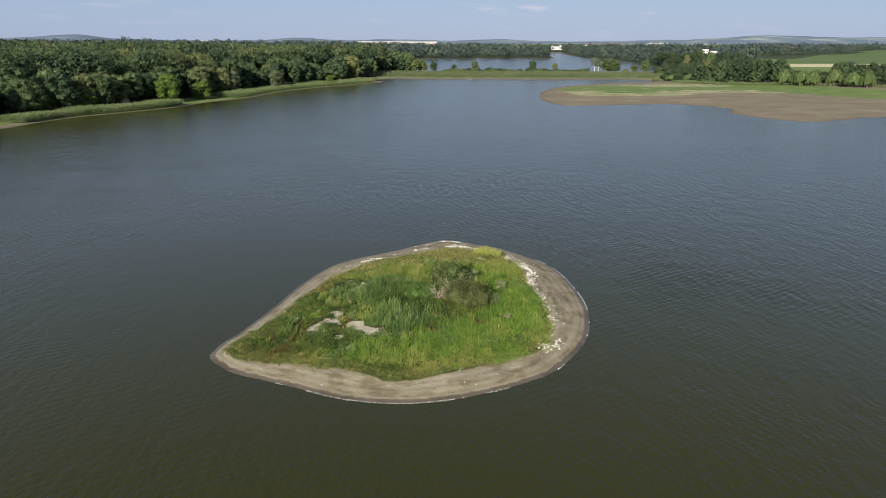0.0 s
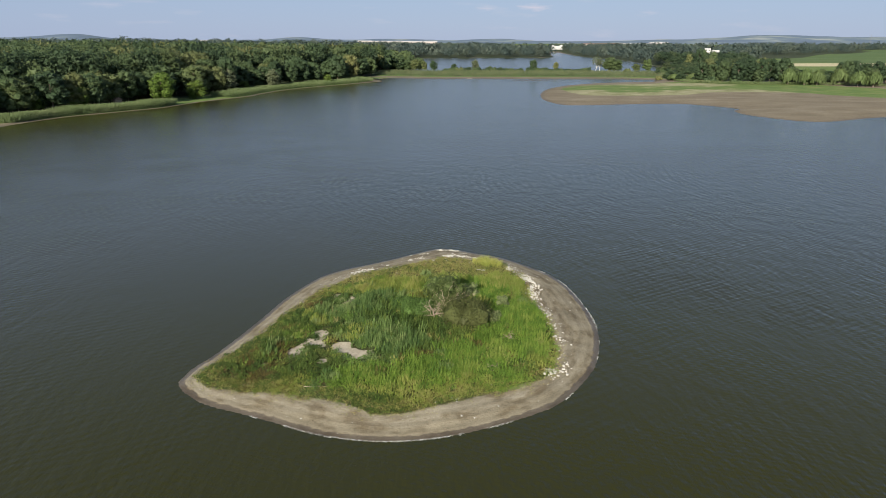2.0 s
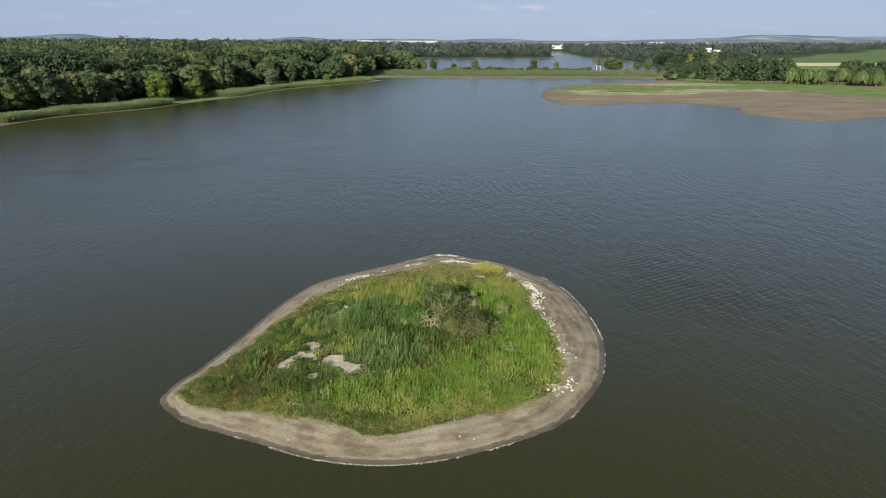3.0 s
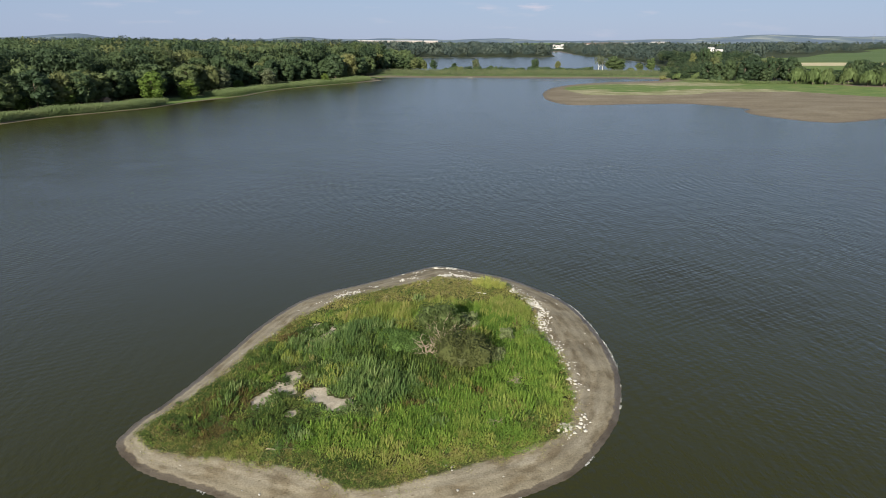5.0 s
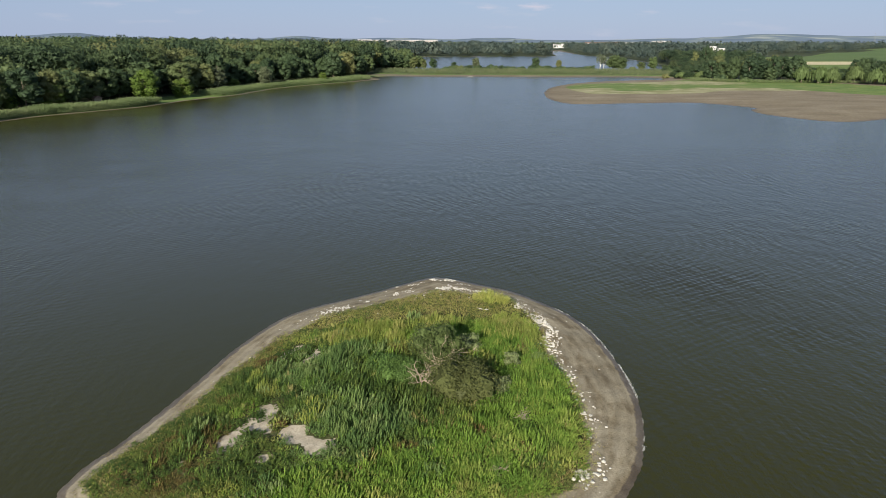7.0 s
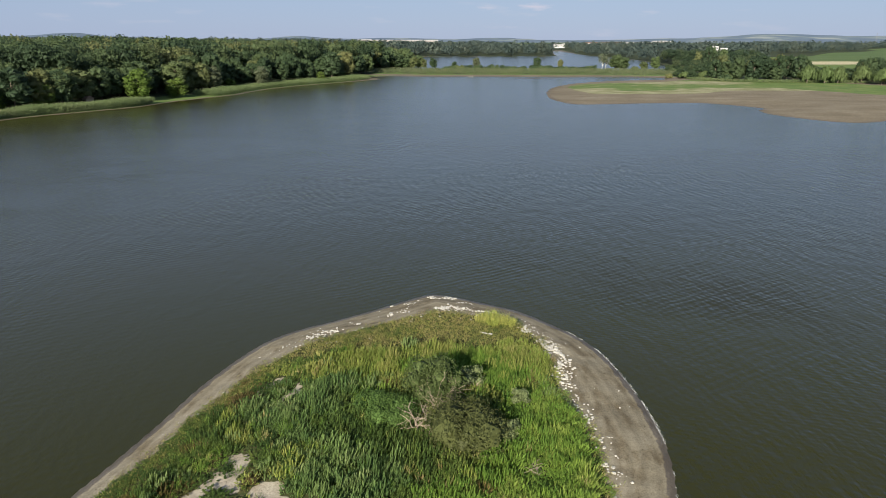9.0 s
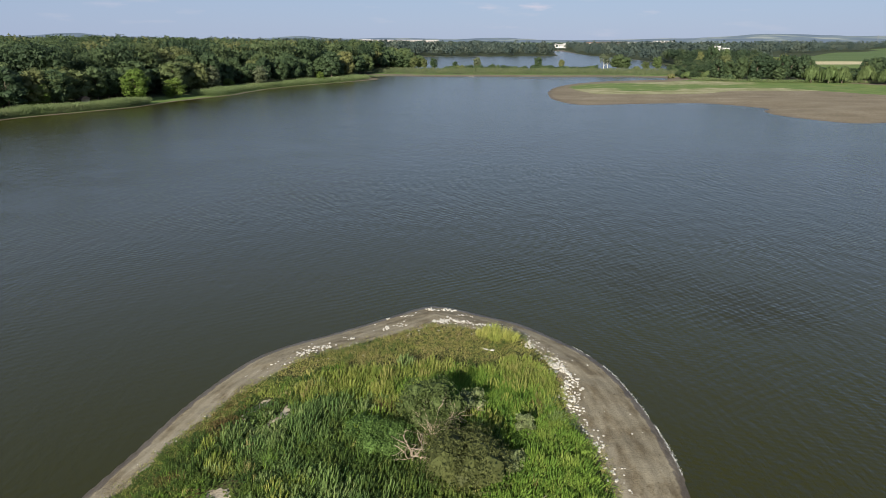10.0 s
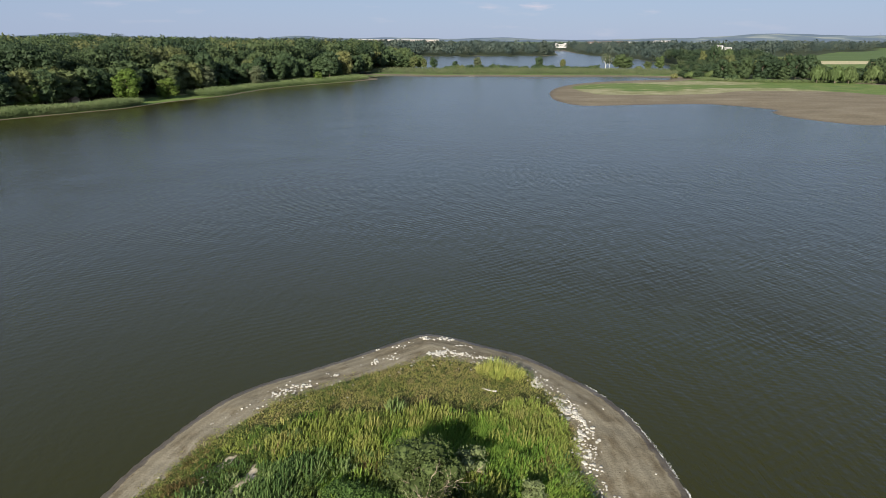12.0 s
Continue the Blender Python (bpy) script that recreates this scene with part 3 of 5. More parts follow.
SANDS = [spline(p, 4) for p in (
    [(-10.0, 45.4), (-10.3, 46.9), (-9.8, 47.6), (-9.3, 48.3), (-9.1, 49.3), (-9.0, 50.4), (-8.2, 50.3), (-7.8, 50.8), (-7.6, 49.4), (-7.7, 48.2), (-7.2, 46.6), (-7.9, 47.0), (-8.9, 47.4), (-9.1, 45.6)],
    [(-6.9, 47.6), (-6.5, 48.0), (-5.9, 48.2), (-5.3, 48.0), (-5.0, 46.9), (-3.7, 46.7), (-3.4, 45.8), (-3.8, 45.2), (-4.7, 45.0), (-5.4, 45.9), (-6.1, 46.2), (-6.8, 46.9)],
    [(-7.6, 44.9), (-7.2, 45.3), (-6.8, 45.2), (-7.2, 44.6)], [(-12.1, 44.7), (-11.7, 45.1), (-11.3, 44.8), (-11.6, 44.2)],
    [(-7.8, 56.0), (-7.1, 57.0), (-6.8, 58.2), (-6.4, 57.2), (-7.0, 56.3), (-7.4, 55.6)], [(-9.2, 57.0), (-8.8, 58.4), (-8.2, 59.2), (-8.1, 58.5), (-8.6, 57.6)],
    [(7.0, 49.0), (7.5, 49.4), (8.0, 49.0), (7.5, 48.6)])]


def sand_cover(x, y):
    """Metres inside the bare sand, with a ragged edge; one small tussock stays in the largest patch."""
    out = np.full(np.shape(x), -9.0)
    for outline in SANDS:
        out = np.maximum(out, -distance(outline, x, y))
    out = np.minimum(out, np.hypot(x + 8.5, y - 49.1) - 0.25)
    return out + 0.35 * (patches(x, y, 0.7) - 0.5) + 0.3 * (patches(x + 8, y, 0.25) - 0.5)


def island():
    xs, ys = np.arange(-20.5, 18.6, 0.25), np.arange(33, 79, 0.25)
    X, Y = np.meshgrid(xs, ys)
    x, y = X.ravel(), Y.ravel()
    d, g = -distance(ISLAND, x, y), -distance(GREEN, x, y)
    me = sheet("island", np.stack([x, y, island_height(x, y)], 1), grid_faces(len(xs), len(ys)), M_ISLAND, True,
               inland=d, rim=-g, turf=smooth(-0.5, 0.5, g), sand=smooth(-0.15, 0.2, sand_cover(x, y)), wet=smooth(0.70, 0.10, d))
    return tagged(new("island", me), "low silt island with a bare grey beach all round", "island", kind="structure")


land()
water()
island()

# ---- woods ----
HIGH = [crown(10 + k, 16.0, 5.6, 0.3, 26, 1250, 0.44, 0.84) for k in range(7)]
MIDDLE = [crown(30 + k, 16.0, 6.2, 5.0, 18, 900, 0.48, 0.42) for k in range(6)]
LOW = [crown(50 + k, 16.0, 6.4, 7.0, 9, 270, 0.66, 0) for k in range(6)]
FAR = [crown(70 + k, 15.0, 7.0, 0.3, 7, 56, 1.5, 0, 0.15, 0.6) for k in range(6)]
TRUNK = merge([tube([(0, 0, -0.5), (0.05, 0.1, 4), (-0.1, 0, 9), (0, 0.1, 13)], (0.3, 0.24, 0.16, 0.05), 7)]
              + [tube([(0, 0.05, 5 + k), (1.2 * math.cos(k * 2.2), 1.2 * math.sin(k * 2.2), 6.5 + k), (2.4 * math.cos(k * 2.2), 2.4 * math.sin(k * 2.2), 7.6 + k)],
                      (0.13, 0.09, 0.04), 5) for k in range(5)])


def tree_kinds(name, label, crowns, leaf, bark, trunk=TRUNK):
    """One tree of each crown shape, to be copied."""
    out = []
    for v, f in crowns:
        t = thing(name, label, "tree", "trees on the lake shore")
        part("trunk", sheet("trunk", *trunk, bark, True), t, "")
        part("crown", sheet("crown", v, f, leaf), t, "")
        out.append(t)
    return out


def stand(kinds, spots, r):
    """Sets trees at (x, y, height, width); the first of each kind is used itself, the others are copies."""
    used = set()
    for x, y, h, w in spots:
        k = int(r.integers(len(kinds)))
        z = float(land_height(x, y))
        m = Matrix.Translation((x, y, z - 0.1)) @ pose(0, 0, 0, 0, 0, float(r.uniform(0, 360))) @ Matrix.Diagonal((w / 10.0, w / 10.0, h / 16.0, 1))
        if k in used:
            copy_thing(kinds[k], m)
        else:
            kinds[k].matrix_basis = m
            used.add(k)
    for k, t in enumerate(kinds):
        if k not in used:
            for o in (*t.children, t):
                bpy.data.objects.remove(o)


def wood_points(r, x0, x1, y0, y1, gap, inside):
    """Jittered spots on a grid where the wood grows."""
    X, Y = np.meshgrid(np.arange(x0, x1, gap), np.arange(y0, y1, gap))
    x, y = X.ravel() + r.uniform(-0.45, 0.45, X.size) * gap, Y.ravel() + r.uniform(-0.45, 0.45, X.size) * gap
    keep = inside(x, y) & (np.abs(x) < 0.78 * y + 45)
    return x[keep], y[keep]


def west_wood(x, y):
    edge = np.where(y > 540, 3, 14 + 6 * patches(x, y, 25))
    d = shore_distance(x, y)
    return (d > edge) & np.where(y < 455, x < -35, x < -40 + 24 * smooth(545, 575, y) - 6 * patches(x, y, 20)) & ((y < 455) | (y > 545) | (x < -50))


def east_wood(x, y):
    return (distance(RIGHT_WOOD, x, y) < 0) & (shore_distance(x, y) > 6)


def woods():
    r = np.random.default_rng(21)
    # front trees of the west bank, one by one
    x, y = wood_points(r, -260, -12, 150, 700, 7.5, lambda a, b: west_wood(a, b) & (shore_distance(a, b) < 31 + 6 * patches(a, b, 25)))
    spots = [(a, b, r.uniform(12, 17.5), r.uniform(8.0, 11.5)) for a, b in zip(x, y)]
    stand(tree_kinds("broadleaf_tree", "tall broadleaf tree with a dense dark green crown", HIGH, M_TREE, M_BARK), spots, r)
    # the wood behind
    def behind(a, b):
        return west_wood(a, b) & (shore_distance(a, b) >= 31 + 6 * patches(a, b, 25))
    # the outermost ring takes leaves with haze painted into their colour
    for name, kinds, lo, hi, gap, mat in (("forest", MIDDLE, 0, 370, 8.4, M_FOREST), ("forest", LOW, 370, 540, 9.6, M_FOREST), ("forest", FAR, 540, 760, 10.5, M_FOREST), ("forest", FAR, 760, 1400, 18.0, M_FAR_HAZE)):
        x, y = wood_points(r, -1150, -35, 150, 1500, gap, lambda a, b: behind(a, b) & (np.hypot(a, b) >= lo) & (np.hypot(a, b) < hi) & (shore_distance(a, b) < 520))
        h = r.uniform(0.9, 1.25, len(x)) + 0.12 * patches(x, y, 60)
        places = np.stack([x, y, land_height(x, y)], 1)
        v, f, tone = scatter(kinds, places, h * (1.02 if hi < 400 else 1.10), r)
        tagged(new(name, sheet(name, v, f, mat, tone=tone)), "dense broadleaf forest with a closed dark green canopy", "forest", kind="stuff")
    # east bank: low bushes by the pool, a dark row, thinner trees behind the willows, a tall group
    def row_height(a, b):
        q = (a - 2) / (b - 2)
        return 5.0 if q < 0.385 else r.uniform(12.5, 17.0) if q < 0.52 else (13.5 if r.random() < 0.12 else r.uniform(5.5, 8.5)) if q < 0.60 else r.uniform(11.0, 15.5)
    x, y = wood_points(r, 130, 480, 290, 820, 7.2, lambda a, b: east_wood(a, b) & (distance(RIGHT_WOOD, a, b) > -17) & (b < 470) & (a < 330))
    spots = [(a, b, row_height(a, b), r.uniform(6.5, 10)) for a, b in zip(x, y)]
    stand(tree_kinds("broadleaf_tree", "broadleaf tree in a dark green row beside the meadow", HIGH, M_ROW, M_BARK), spots, r)
    x, y = wood_points(r, 130, 480, 290, 830, 9.0, lambda a, b: east_wood(a, b) & ((distance(RIGHT_WOOD, a, b) <= -17) | (b >= 470) | (a >= 330)))
    q = (x - 2) / (y - 2)
    h = (0.45 + 0.5 * r.random(len(x)) ** 1.5) * np.where(y < 600, np.where(q < 0.385, 0.62, np.where((q > 0.51) & (q < 0.605), 0.5, 0.9)), 1.0)
    v, f, tone = scatter(LOW, np.stack([x, y, land_height(x, y)], 1), h, r)
    tagged(new("copse", sheet("copse", v, f, M_COPSE, tone=tone)), "copse of mixed broadleaf trees behind the meadow", "woodland", kind="stuff")
    for k, (a, b, t, w) in enumerate(((226, 590, 20.5, 7.5), (232, 596, 19.0, 7.0), (238, 588, 17.5, 7.5), (221, 600, 15.5, 6.5))):
        single_tree("poplar_tree", "tall poplar rising over the copse", crown(390 + k, 16, 4.6, 0.8, 16, 700, 0.5, 0.8), M_TREE, M_BARK, on_land(a, b, w / 9.2, 50 * k, t / 16))
    # far woods between fields and waters
    def far_wood(a, b):
        d = shore_distance(a, b)
        open_land = (distance(FIELD, a, b) < 12) | (distance(WHEAT, a, b) < 10)
        band = (d > 5) & (d < 170) & (b > 640)
        return (b > 640) & (d > 2) & ~open_land & (band | (patches(a, b, 130) > 0.5)) & ~east_wood(a, b) & ~((a < -20) & (b < 1030)) & ~((a > 0.47 * b) & (b < 960)) & ~((np.abs(a - 0.17 * b - 2) < 28) & (b > 1720) & (b < 1860))
    x, y = wood_points(r, -1100, 1500, 640, 2100, 23.5, far_wood)
    h = (0.5 + 0.95 * r.random(len(x)) ** 0.7) * np.where(y > 1350, 0.8, 1.0) * (0.85 + 0.4 * patches(x, y, 45))
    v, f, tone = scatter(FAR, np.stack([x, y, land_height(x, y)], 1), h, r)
    tagged(new("far_woods", sheet("far_woods", v, f, M_FAR_HAZE, tone=tone)), "distant belts of trees round the upper lake", "woodland", kind="stuff")


# ---- banks: reeds, bushes, single trees ----
def blade_tuft(seed, blades, height, spread, width, bend=0.25, plume=0.0, least=0.7):
    """A tuft of upright, tapering blades, two triangles each."""
    r = np.random.default_rng(seed)
    pieces = []
    for k in range(blades):
        a, q = r.uniform(0, 6.283), r.uniform(0, 6.283)
        foot = np.array((math.cos(a), math.sin(a), 0)) * spread * math.sqrt(r.random())
        h = height * r.uniform(least, 1.1)
        out = np.array((math.cos(a), math.sin(a), 0)) * bend * h * r.uniform(0.2, 1.0) + np.array((0.10, 0.03, 0)) * h
        side = np.array((math.cos(q), math.sin(q), 0)) * width
        mid = foot + out * 0.35 + np.array((0, 0, h * 0.55))
        tip = foot + out + np.array((0, 0, h))
        w = 1.0 + plume
        pieces.append((np.array([foot, mid - side * w, mid + side * w, tip]), np.array([(0, 2, 1), (1, 2, 3)])))
    return merge(pieces)


def reed_tuft(seed, count):
    """Reed leaves and plumes at all heights of a tuft one unit high, leaning every way."""
    r = np.random.default_rng(seed)
    pieces = []
    for k in range(count):
        a, q, t = r.uniform(0, 6.283), r.uniform(0, 6.283), r.uniform(0, 6.283)
        foot = np.array((math.cos(a), math.sin(a), 0)) * 0.85 * math.sqrt(r.random())
        foot[2] = 0.70 * (k + r.random()) / count * r.uniform(0.85, 1.1)
        l = r.uniform(0.20, 0.38)
        way = np.array((math.cos(t) * 0.45 + 0.1, math.sin(t) * 0.45, l))
        side = np.array((math.cos(q), math.sin(q), 0)) * r.uniform(0.04, 0.075)
        pieces.append((np.array([foot, foot + way * 0.5 - side, foot + way * 0.5 + side, foot + way * (1, 1, 1)]), np.array([(0, 2, 1), (1, 2, 3)])))
    return merge(pieces)


def reed_strip(name, label, r, spots, tall, leaf=None):
    x, y = spots
    places = np.stack([x, y, land_height(x, y) - 0.05], 1)
    kinds = [reed_tuft(200 + k, 20) for k in range(7)]
    h = tall * r.uniform(0.97, 1.03, len(x)) * (0.82 + 0.26 * patches(x, y, 9) + 0.07 * patches(x, y, 2.5))
    v, f, tone = scatter(kinds, places, np.full(len(x), 1.0), r, h)
    tagged(new(name, sheet(name, v, f, leaf or M_REED, tone=np.clip(0.4 * tone + 0.6 * patches(v[:, 0], v[:, 1], 7.0), 0, 1))), label, "reeds", kind="stuff")


def grid_points(r, x0, x1, y0, y1, gap, inside):
    X, Y = np.meshgrid(np.arange(x0, x1, gap), np.arange(y0, y1, gap))
    x, y = X.ravel() + r.uniform(-0.5, 0.5, X.size) * gap, Y.ravel() + r.uniform(-0.5, 0.5, X.size) * gap
    keep = inside(x, y)
    return x[keep], y[keep]


def reeds():
    r = np.random.default_rng(31)
    west = lambda a, b: (a < -33) & (b < 462)
    def near_strip(a, b):
        d = shore_distance(a, b)
        return west(a, b) & (b > 198) & (b < 263) & (d > 2.6) & (d < 7.5 + 3 * patches(a, b, 12))
    def long_strip(a, b):
        d = shore_distance(a, b)
        return west(a, b) & (b > 296) & (b < 449) & (d > 3.0 + 6 * smooth(415, 440, b)) & (d < 12.0 + 3 * patches(a, b, 12) + 6 * smooth(400, 450, b))
    reed_strip("reed_bed", "tall green reed bed along the wooded bank", r, grid_points(r, -150, -95, 195, 265, 0.54, near_strip), 2.9)
    reed_strip("reed_bed", "long green reed belt before the forest edge", r, grid_points(r, -130, -33, 296, 462, 0.85, long_strip), 2.7)
    def dam_strip(a, b):
        d = shore_distance(a, b)
        return (b > 452) & (b < 545) & (a > -48) & (a < 172) & (d > 19 + 7 * patches(a, b, 15)) & (d < 74)
    reed_strip("reed_bed", "pale green reeds on the low dam between the lakes", r, grid_points(r, -48, 172, 452, 545, 2.0, dam_strip), 2.5, M_DAM_REED)
    def clump_strip(a, b):
        return (np.hypot((a - 113) / 24, (b - 458) / 5.0) < 1) & (shore_distance(a, b) > 3)
    reed_strip("reed_bed", "tall pale reed clumps at the end of the dam", r, grid_points(r, 85, 140, 445, 470, 0.9, clump_strip), 3.3)
    def wood_strip(a, b):
        d = distance(RIGHT_WOOD, a, b)
        return (d > 0.5) & (d < 9) & (a > 150) & (b < 430) & (b > 300)
    reed_strip("reed_bed", "grey-green reed strip between meadow and tree row", r, grid_points(r, 150, 330, 300, 432, 1.2, wood_strip), 1.9)


def bush(seed, m, leaf, h, w, label, name="bush"):
    t = thing(name, label, "bush", "", m)
    part("stems", sheet("stems", *merge([tube(crooked((0, 0, -0.2), (math.cos(k * 1.3) * 0.5, math.sin(k * 1.3) * 0.5, 1), h * 0.7, 4, 0.2, np.random.default_rng(seed + k)),
                                             np.linspace(0.06, 0.02, 5), 5) for k in range(5)]), M_BARK, True), t)
    v, f = crown(seed, h, w / 2, -0.8, 9, 420, w * 0.05, 0.85)
    part("crown", sheet("crown", v, f, leaf), t)
    return t


def on_land(x, y, s=1.0, turn=0.0, tall=None):
    return Matrix.Translation((x, y, float(land_height(x, y)) - 0.05)) @ pose(0, 0, 0, 0, 0, turn) @ Matrix.Diagonal((s, s, tall or s, 1))


def willow(seed, h, w):
    """A round crown with long hanging curtains of leaves."""
    r = np.random.default_rng(seed)
    pieces = []
    for k in range(70):
        a, q = r.uniform(0, 6.283), math.sqrt(r.random())
        top = np.array((math.cos(a) * w * 0.46 * q, math.sin(a) * w * 0.46 * q, h * (1.0 - 0.38 * q ** 2.2) * r.uniform(0.86, 1.0)))
        drop = top[2] * r.uniform(0.45, 0.8) * (0.45 + 0.55 * q)
        n = 20
        t = r.random(n) ** 0.8
        c = top + np.stack([r.normal(0, 0.3, n) + math.cos(a) * t * 0.5, r.normal(0, 0.3, n) + math.sin(a) * t * 0.5, -t * drop], 1)
        d = np.tile(np.array((math.cos(a), math.sin(a), 0.35)), (n, 1))
        s = 0.42 * r.uniform(0.7, 1.3, n)[:, None]
        side = np.array((-math.sin(a), math.cos(a), 0)) + r.normal(0, 0.3, (n, 3))
        v = np.stack([c + (0, 0, 0.6), c + side * s * 0.6 + d * 0.1, c - np.array((0, 0, 1.3)) * r.uniform(0.6, 1.2, (n, 1)), c - side * s * 0.6 + d * 0.1], 1)
        i = np.arange(n)[:, None] * 4
        pieces.append((v.reshape(-1, 3), np.stack([i + [0, 1, 2], i + [0, 2, 3]], 1).reshape(-1, 3)))
    pieces.append((np.array((0, 0, h * 0.52)) + ICO_V * np.array((w * 0.36, w * 0.36, h * 0.36)), ICO_F))
    return merge(pieces)


def single_tree(name, label, shape, leaf, bark, m, trunk=None, category="tree"):
    t = thing(name, label, category, "", m)
    part("trunk", sheet("trunk", *(trunk or TRUNK), bark, True), t)
    part("crown", sheet("crown", *shape, leaf), t)
    return t


def bank_trees():
    r = np.random.default_rng(41)
    # light green trees before the forest
    for k, (x, y, h, w) in enumerate([(-112.5, 270, 12.5, 10.0), (-105, 287, 8.0, 8.5), (-131, 240, 9.5, 8.5), (-139, 228, 8.5, 7.0), (-66, 392, 6.0, 5.0), (-97, 330, 5.5, 5.5)]):
        single_tree("young_tree", "young light green tree in sun before the dark forest", crown(300 + k, 16, 5, -1.0, 15, 1100, 0.55, 0.65), M_LIME, M_BARK, on_land(x, y, w / 10, 40 * k, h / 16))
    for k, (x, y, h, w) in enumerate([(-101, 318, 11, 9.0), (-150, 214, 8, 8.0), (-88, 352, 10.5, 8.0)]):
        single_tree("willow_tree", "silvery grey-green willow at the forest edge", crown(320 + k, 16, 5, 0.5, 12, 900, 0.6, 0.75), M_SILVER, M_BARK, on_land(x, y, w / 10, 70 * k, h / 16))
    # the row on the dam
    for k, (x, y, h, w, leaf) in enumerate([(-34, 560, 11.5, 9.0, M_TREE), (-21.5, 560, 10.0, 8.0, M_TREE), (-14, 562, 9.0, 5.5, M_TREE), (-6.5, 560, 9.8, 7.0, M_TREE), (11, 560, 7.0, 5.0, M_TREE),
                                            (28.5, 559, 10.5, 6.6, M_SILVER), (77, 558, 11.0, 7.0, M_TREE), (96, 560, 9.0, 5.0, M_TREE), (41, 560, 5.0, 4.0, M_TREE), (162, 556, 7.5, 7.0, M_TREE)]):
        single_tree("dam_tree", "single slender tree standing on the dam", crown(340 + k, 16, 4.6, 0.8, 13, 700, 0.6, 0.8), leaf, M_BARK, on_land(x, y, w / 9.2, 60 * k, h / 16))
    for k, (x, y, h, w) in enumerate([(128, 553, 13.5, 8.0), (132, 556, 12.0, 7.0)]):
        trunk = merge([tube([(0, 0, -0.5), (0.3, 0.2, 5), (0.1, 0.6, 10), (0.4, 0.3, 15)], (0.32, 0.26, 0.17, 0.05), 7)]
                      + [tube(crooked((0.2, 0.2, 4 + j), (math.cos(j * 2.1), math.sin(j * 2.1), 0.9), 5.0, 4, 0.2, np.random.default_rng(j)), np.linspace(0.12, 0.03, 5), 5) for j in range(8)])
        single_tree("birch_tree", "pale-stemmed thin-crowned tree on the dam", crown(360 + k, 16, 4.5, 5.0, 9, 260, 0.6, 0.0), M_SILVER, M_PALE_BARK, on_land(x, y, w / 10, 90 * k, h / 16), trunk)
    for k, (x, y, h, w) in enumerate([(140, 556, 12.5, 12.5), (147, 560, 11.0, 11.0)]):
        single_tree("dam_tree", "broad grey-green tree on the dam beside pale stems", crown(370 + k, 16, 5, 0.8, 14, 900, 0.6, 0.8), M_TREE, M_BARK, on_land(x, y, w / 10, 50 * k, h / 16))
    single_tree("poplar_tree", "yellow-green round tree at the end of the dam", crown(380, 16, 5, 0.8, 14, 900, 0.55, 0.8), M_WILLOW, M_BARK, on_land(170, 552, 0.78, 10, 0.68))
    # weeping willows before the east wood
    shape = [willow(400 + k, 9.5, 12.0) for k in range(3)]
    short = merge([tube([(0, 0, -0.4), (0.2, 0.1, 2), (0, 0.2, 4.5)], (0.55, 0.45, 0.25), 8)])
    for k, (x, y, h, w) in enumerate([(204, 390, 9.8, 10), (211, 385, 9.6, 9.5), (217, 383, 9.0, 8.5), (229, 382, 9.8, 9), (232, 369, 8.6, 11.0), (238, 365, 8.2, 9.0), (154, 440, 4.6, 7.5), (163, 430, 5.2, 9.0)]):
        single_tree("weeping_willow", "light green weeping willow with hanging curtains of twigs", shape[k % 3], M_WILLOW, M_BARK, on_land(x, y, w / 12, 75 * k, h / 9.5), short)
    # thick bushes along the dam and the east wood
    spots = [(4 + 4.0 * k + r.uniform(-1.5, 1.5), 556 + r.uniform(-4, 5), r.uniform(2.6, 4.6), r.uniform(5.0, 8.0)) for k in range(31)]
    spots += [(171, 412, 5.0, 9), (166, 408, 4.0, 8), (178, 402, 4.0, 7), (148, 452, 3.0, 5), (176, 520, 5.0, 9), (184, 512, 6.0, 10), (190, 505, 5.0, 9), (154, 552, 3.5, 6), (180, 545, 5, 8), (200, 530, 7, 9)]
    for k, (x, y, h, w) in enumerate(spots):
        leaf = M_TREE
        bush(500 + k, on_land(x, y), leaf, h, w, "dense dark green bush in a hedge row")


def box(x0, x1, y0, y1, z0, z1):
    v = np.array([(x, y, z) for z in (z0, z1) for y in (y0, y1) for x in (x0, x1)], float)
    return v, np.array([(0, 2, 3, 1), (4, 5, 7, 6), (0, 1, 5, 4), (2, 6, 7, 3), (0, 4, 6, 2), (1, 3, 7, 5)])


def gable(x0, x1, y0, y1, z0, z1, over=0.4):
    """A pitched roof with its ridge along x."""
    a, b, c, d, m = x0 - over, x1 + over, y0 - over, y1 + over, (y0 + y1) / 2
    v = np.array([(a, c, z0), (b, c, z0), (b, d, z0), (a, d, z0), (a, m, z1), (b, m, z1)])
    return v, np.array([(0, 1, 5, 4), (2, 3, 4, 5), (0, 4, 3, 3), (1, 2, 5, 5), (0, 3, 2, 1)])


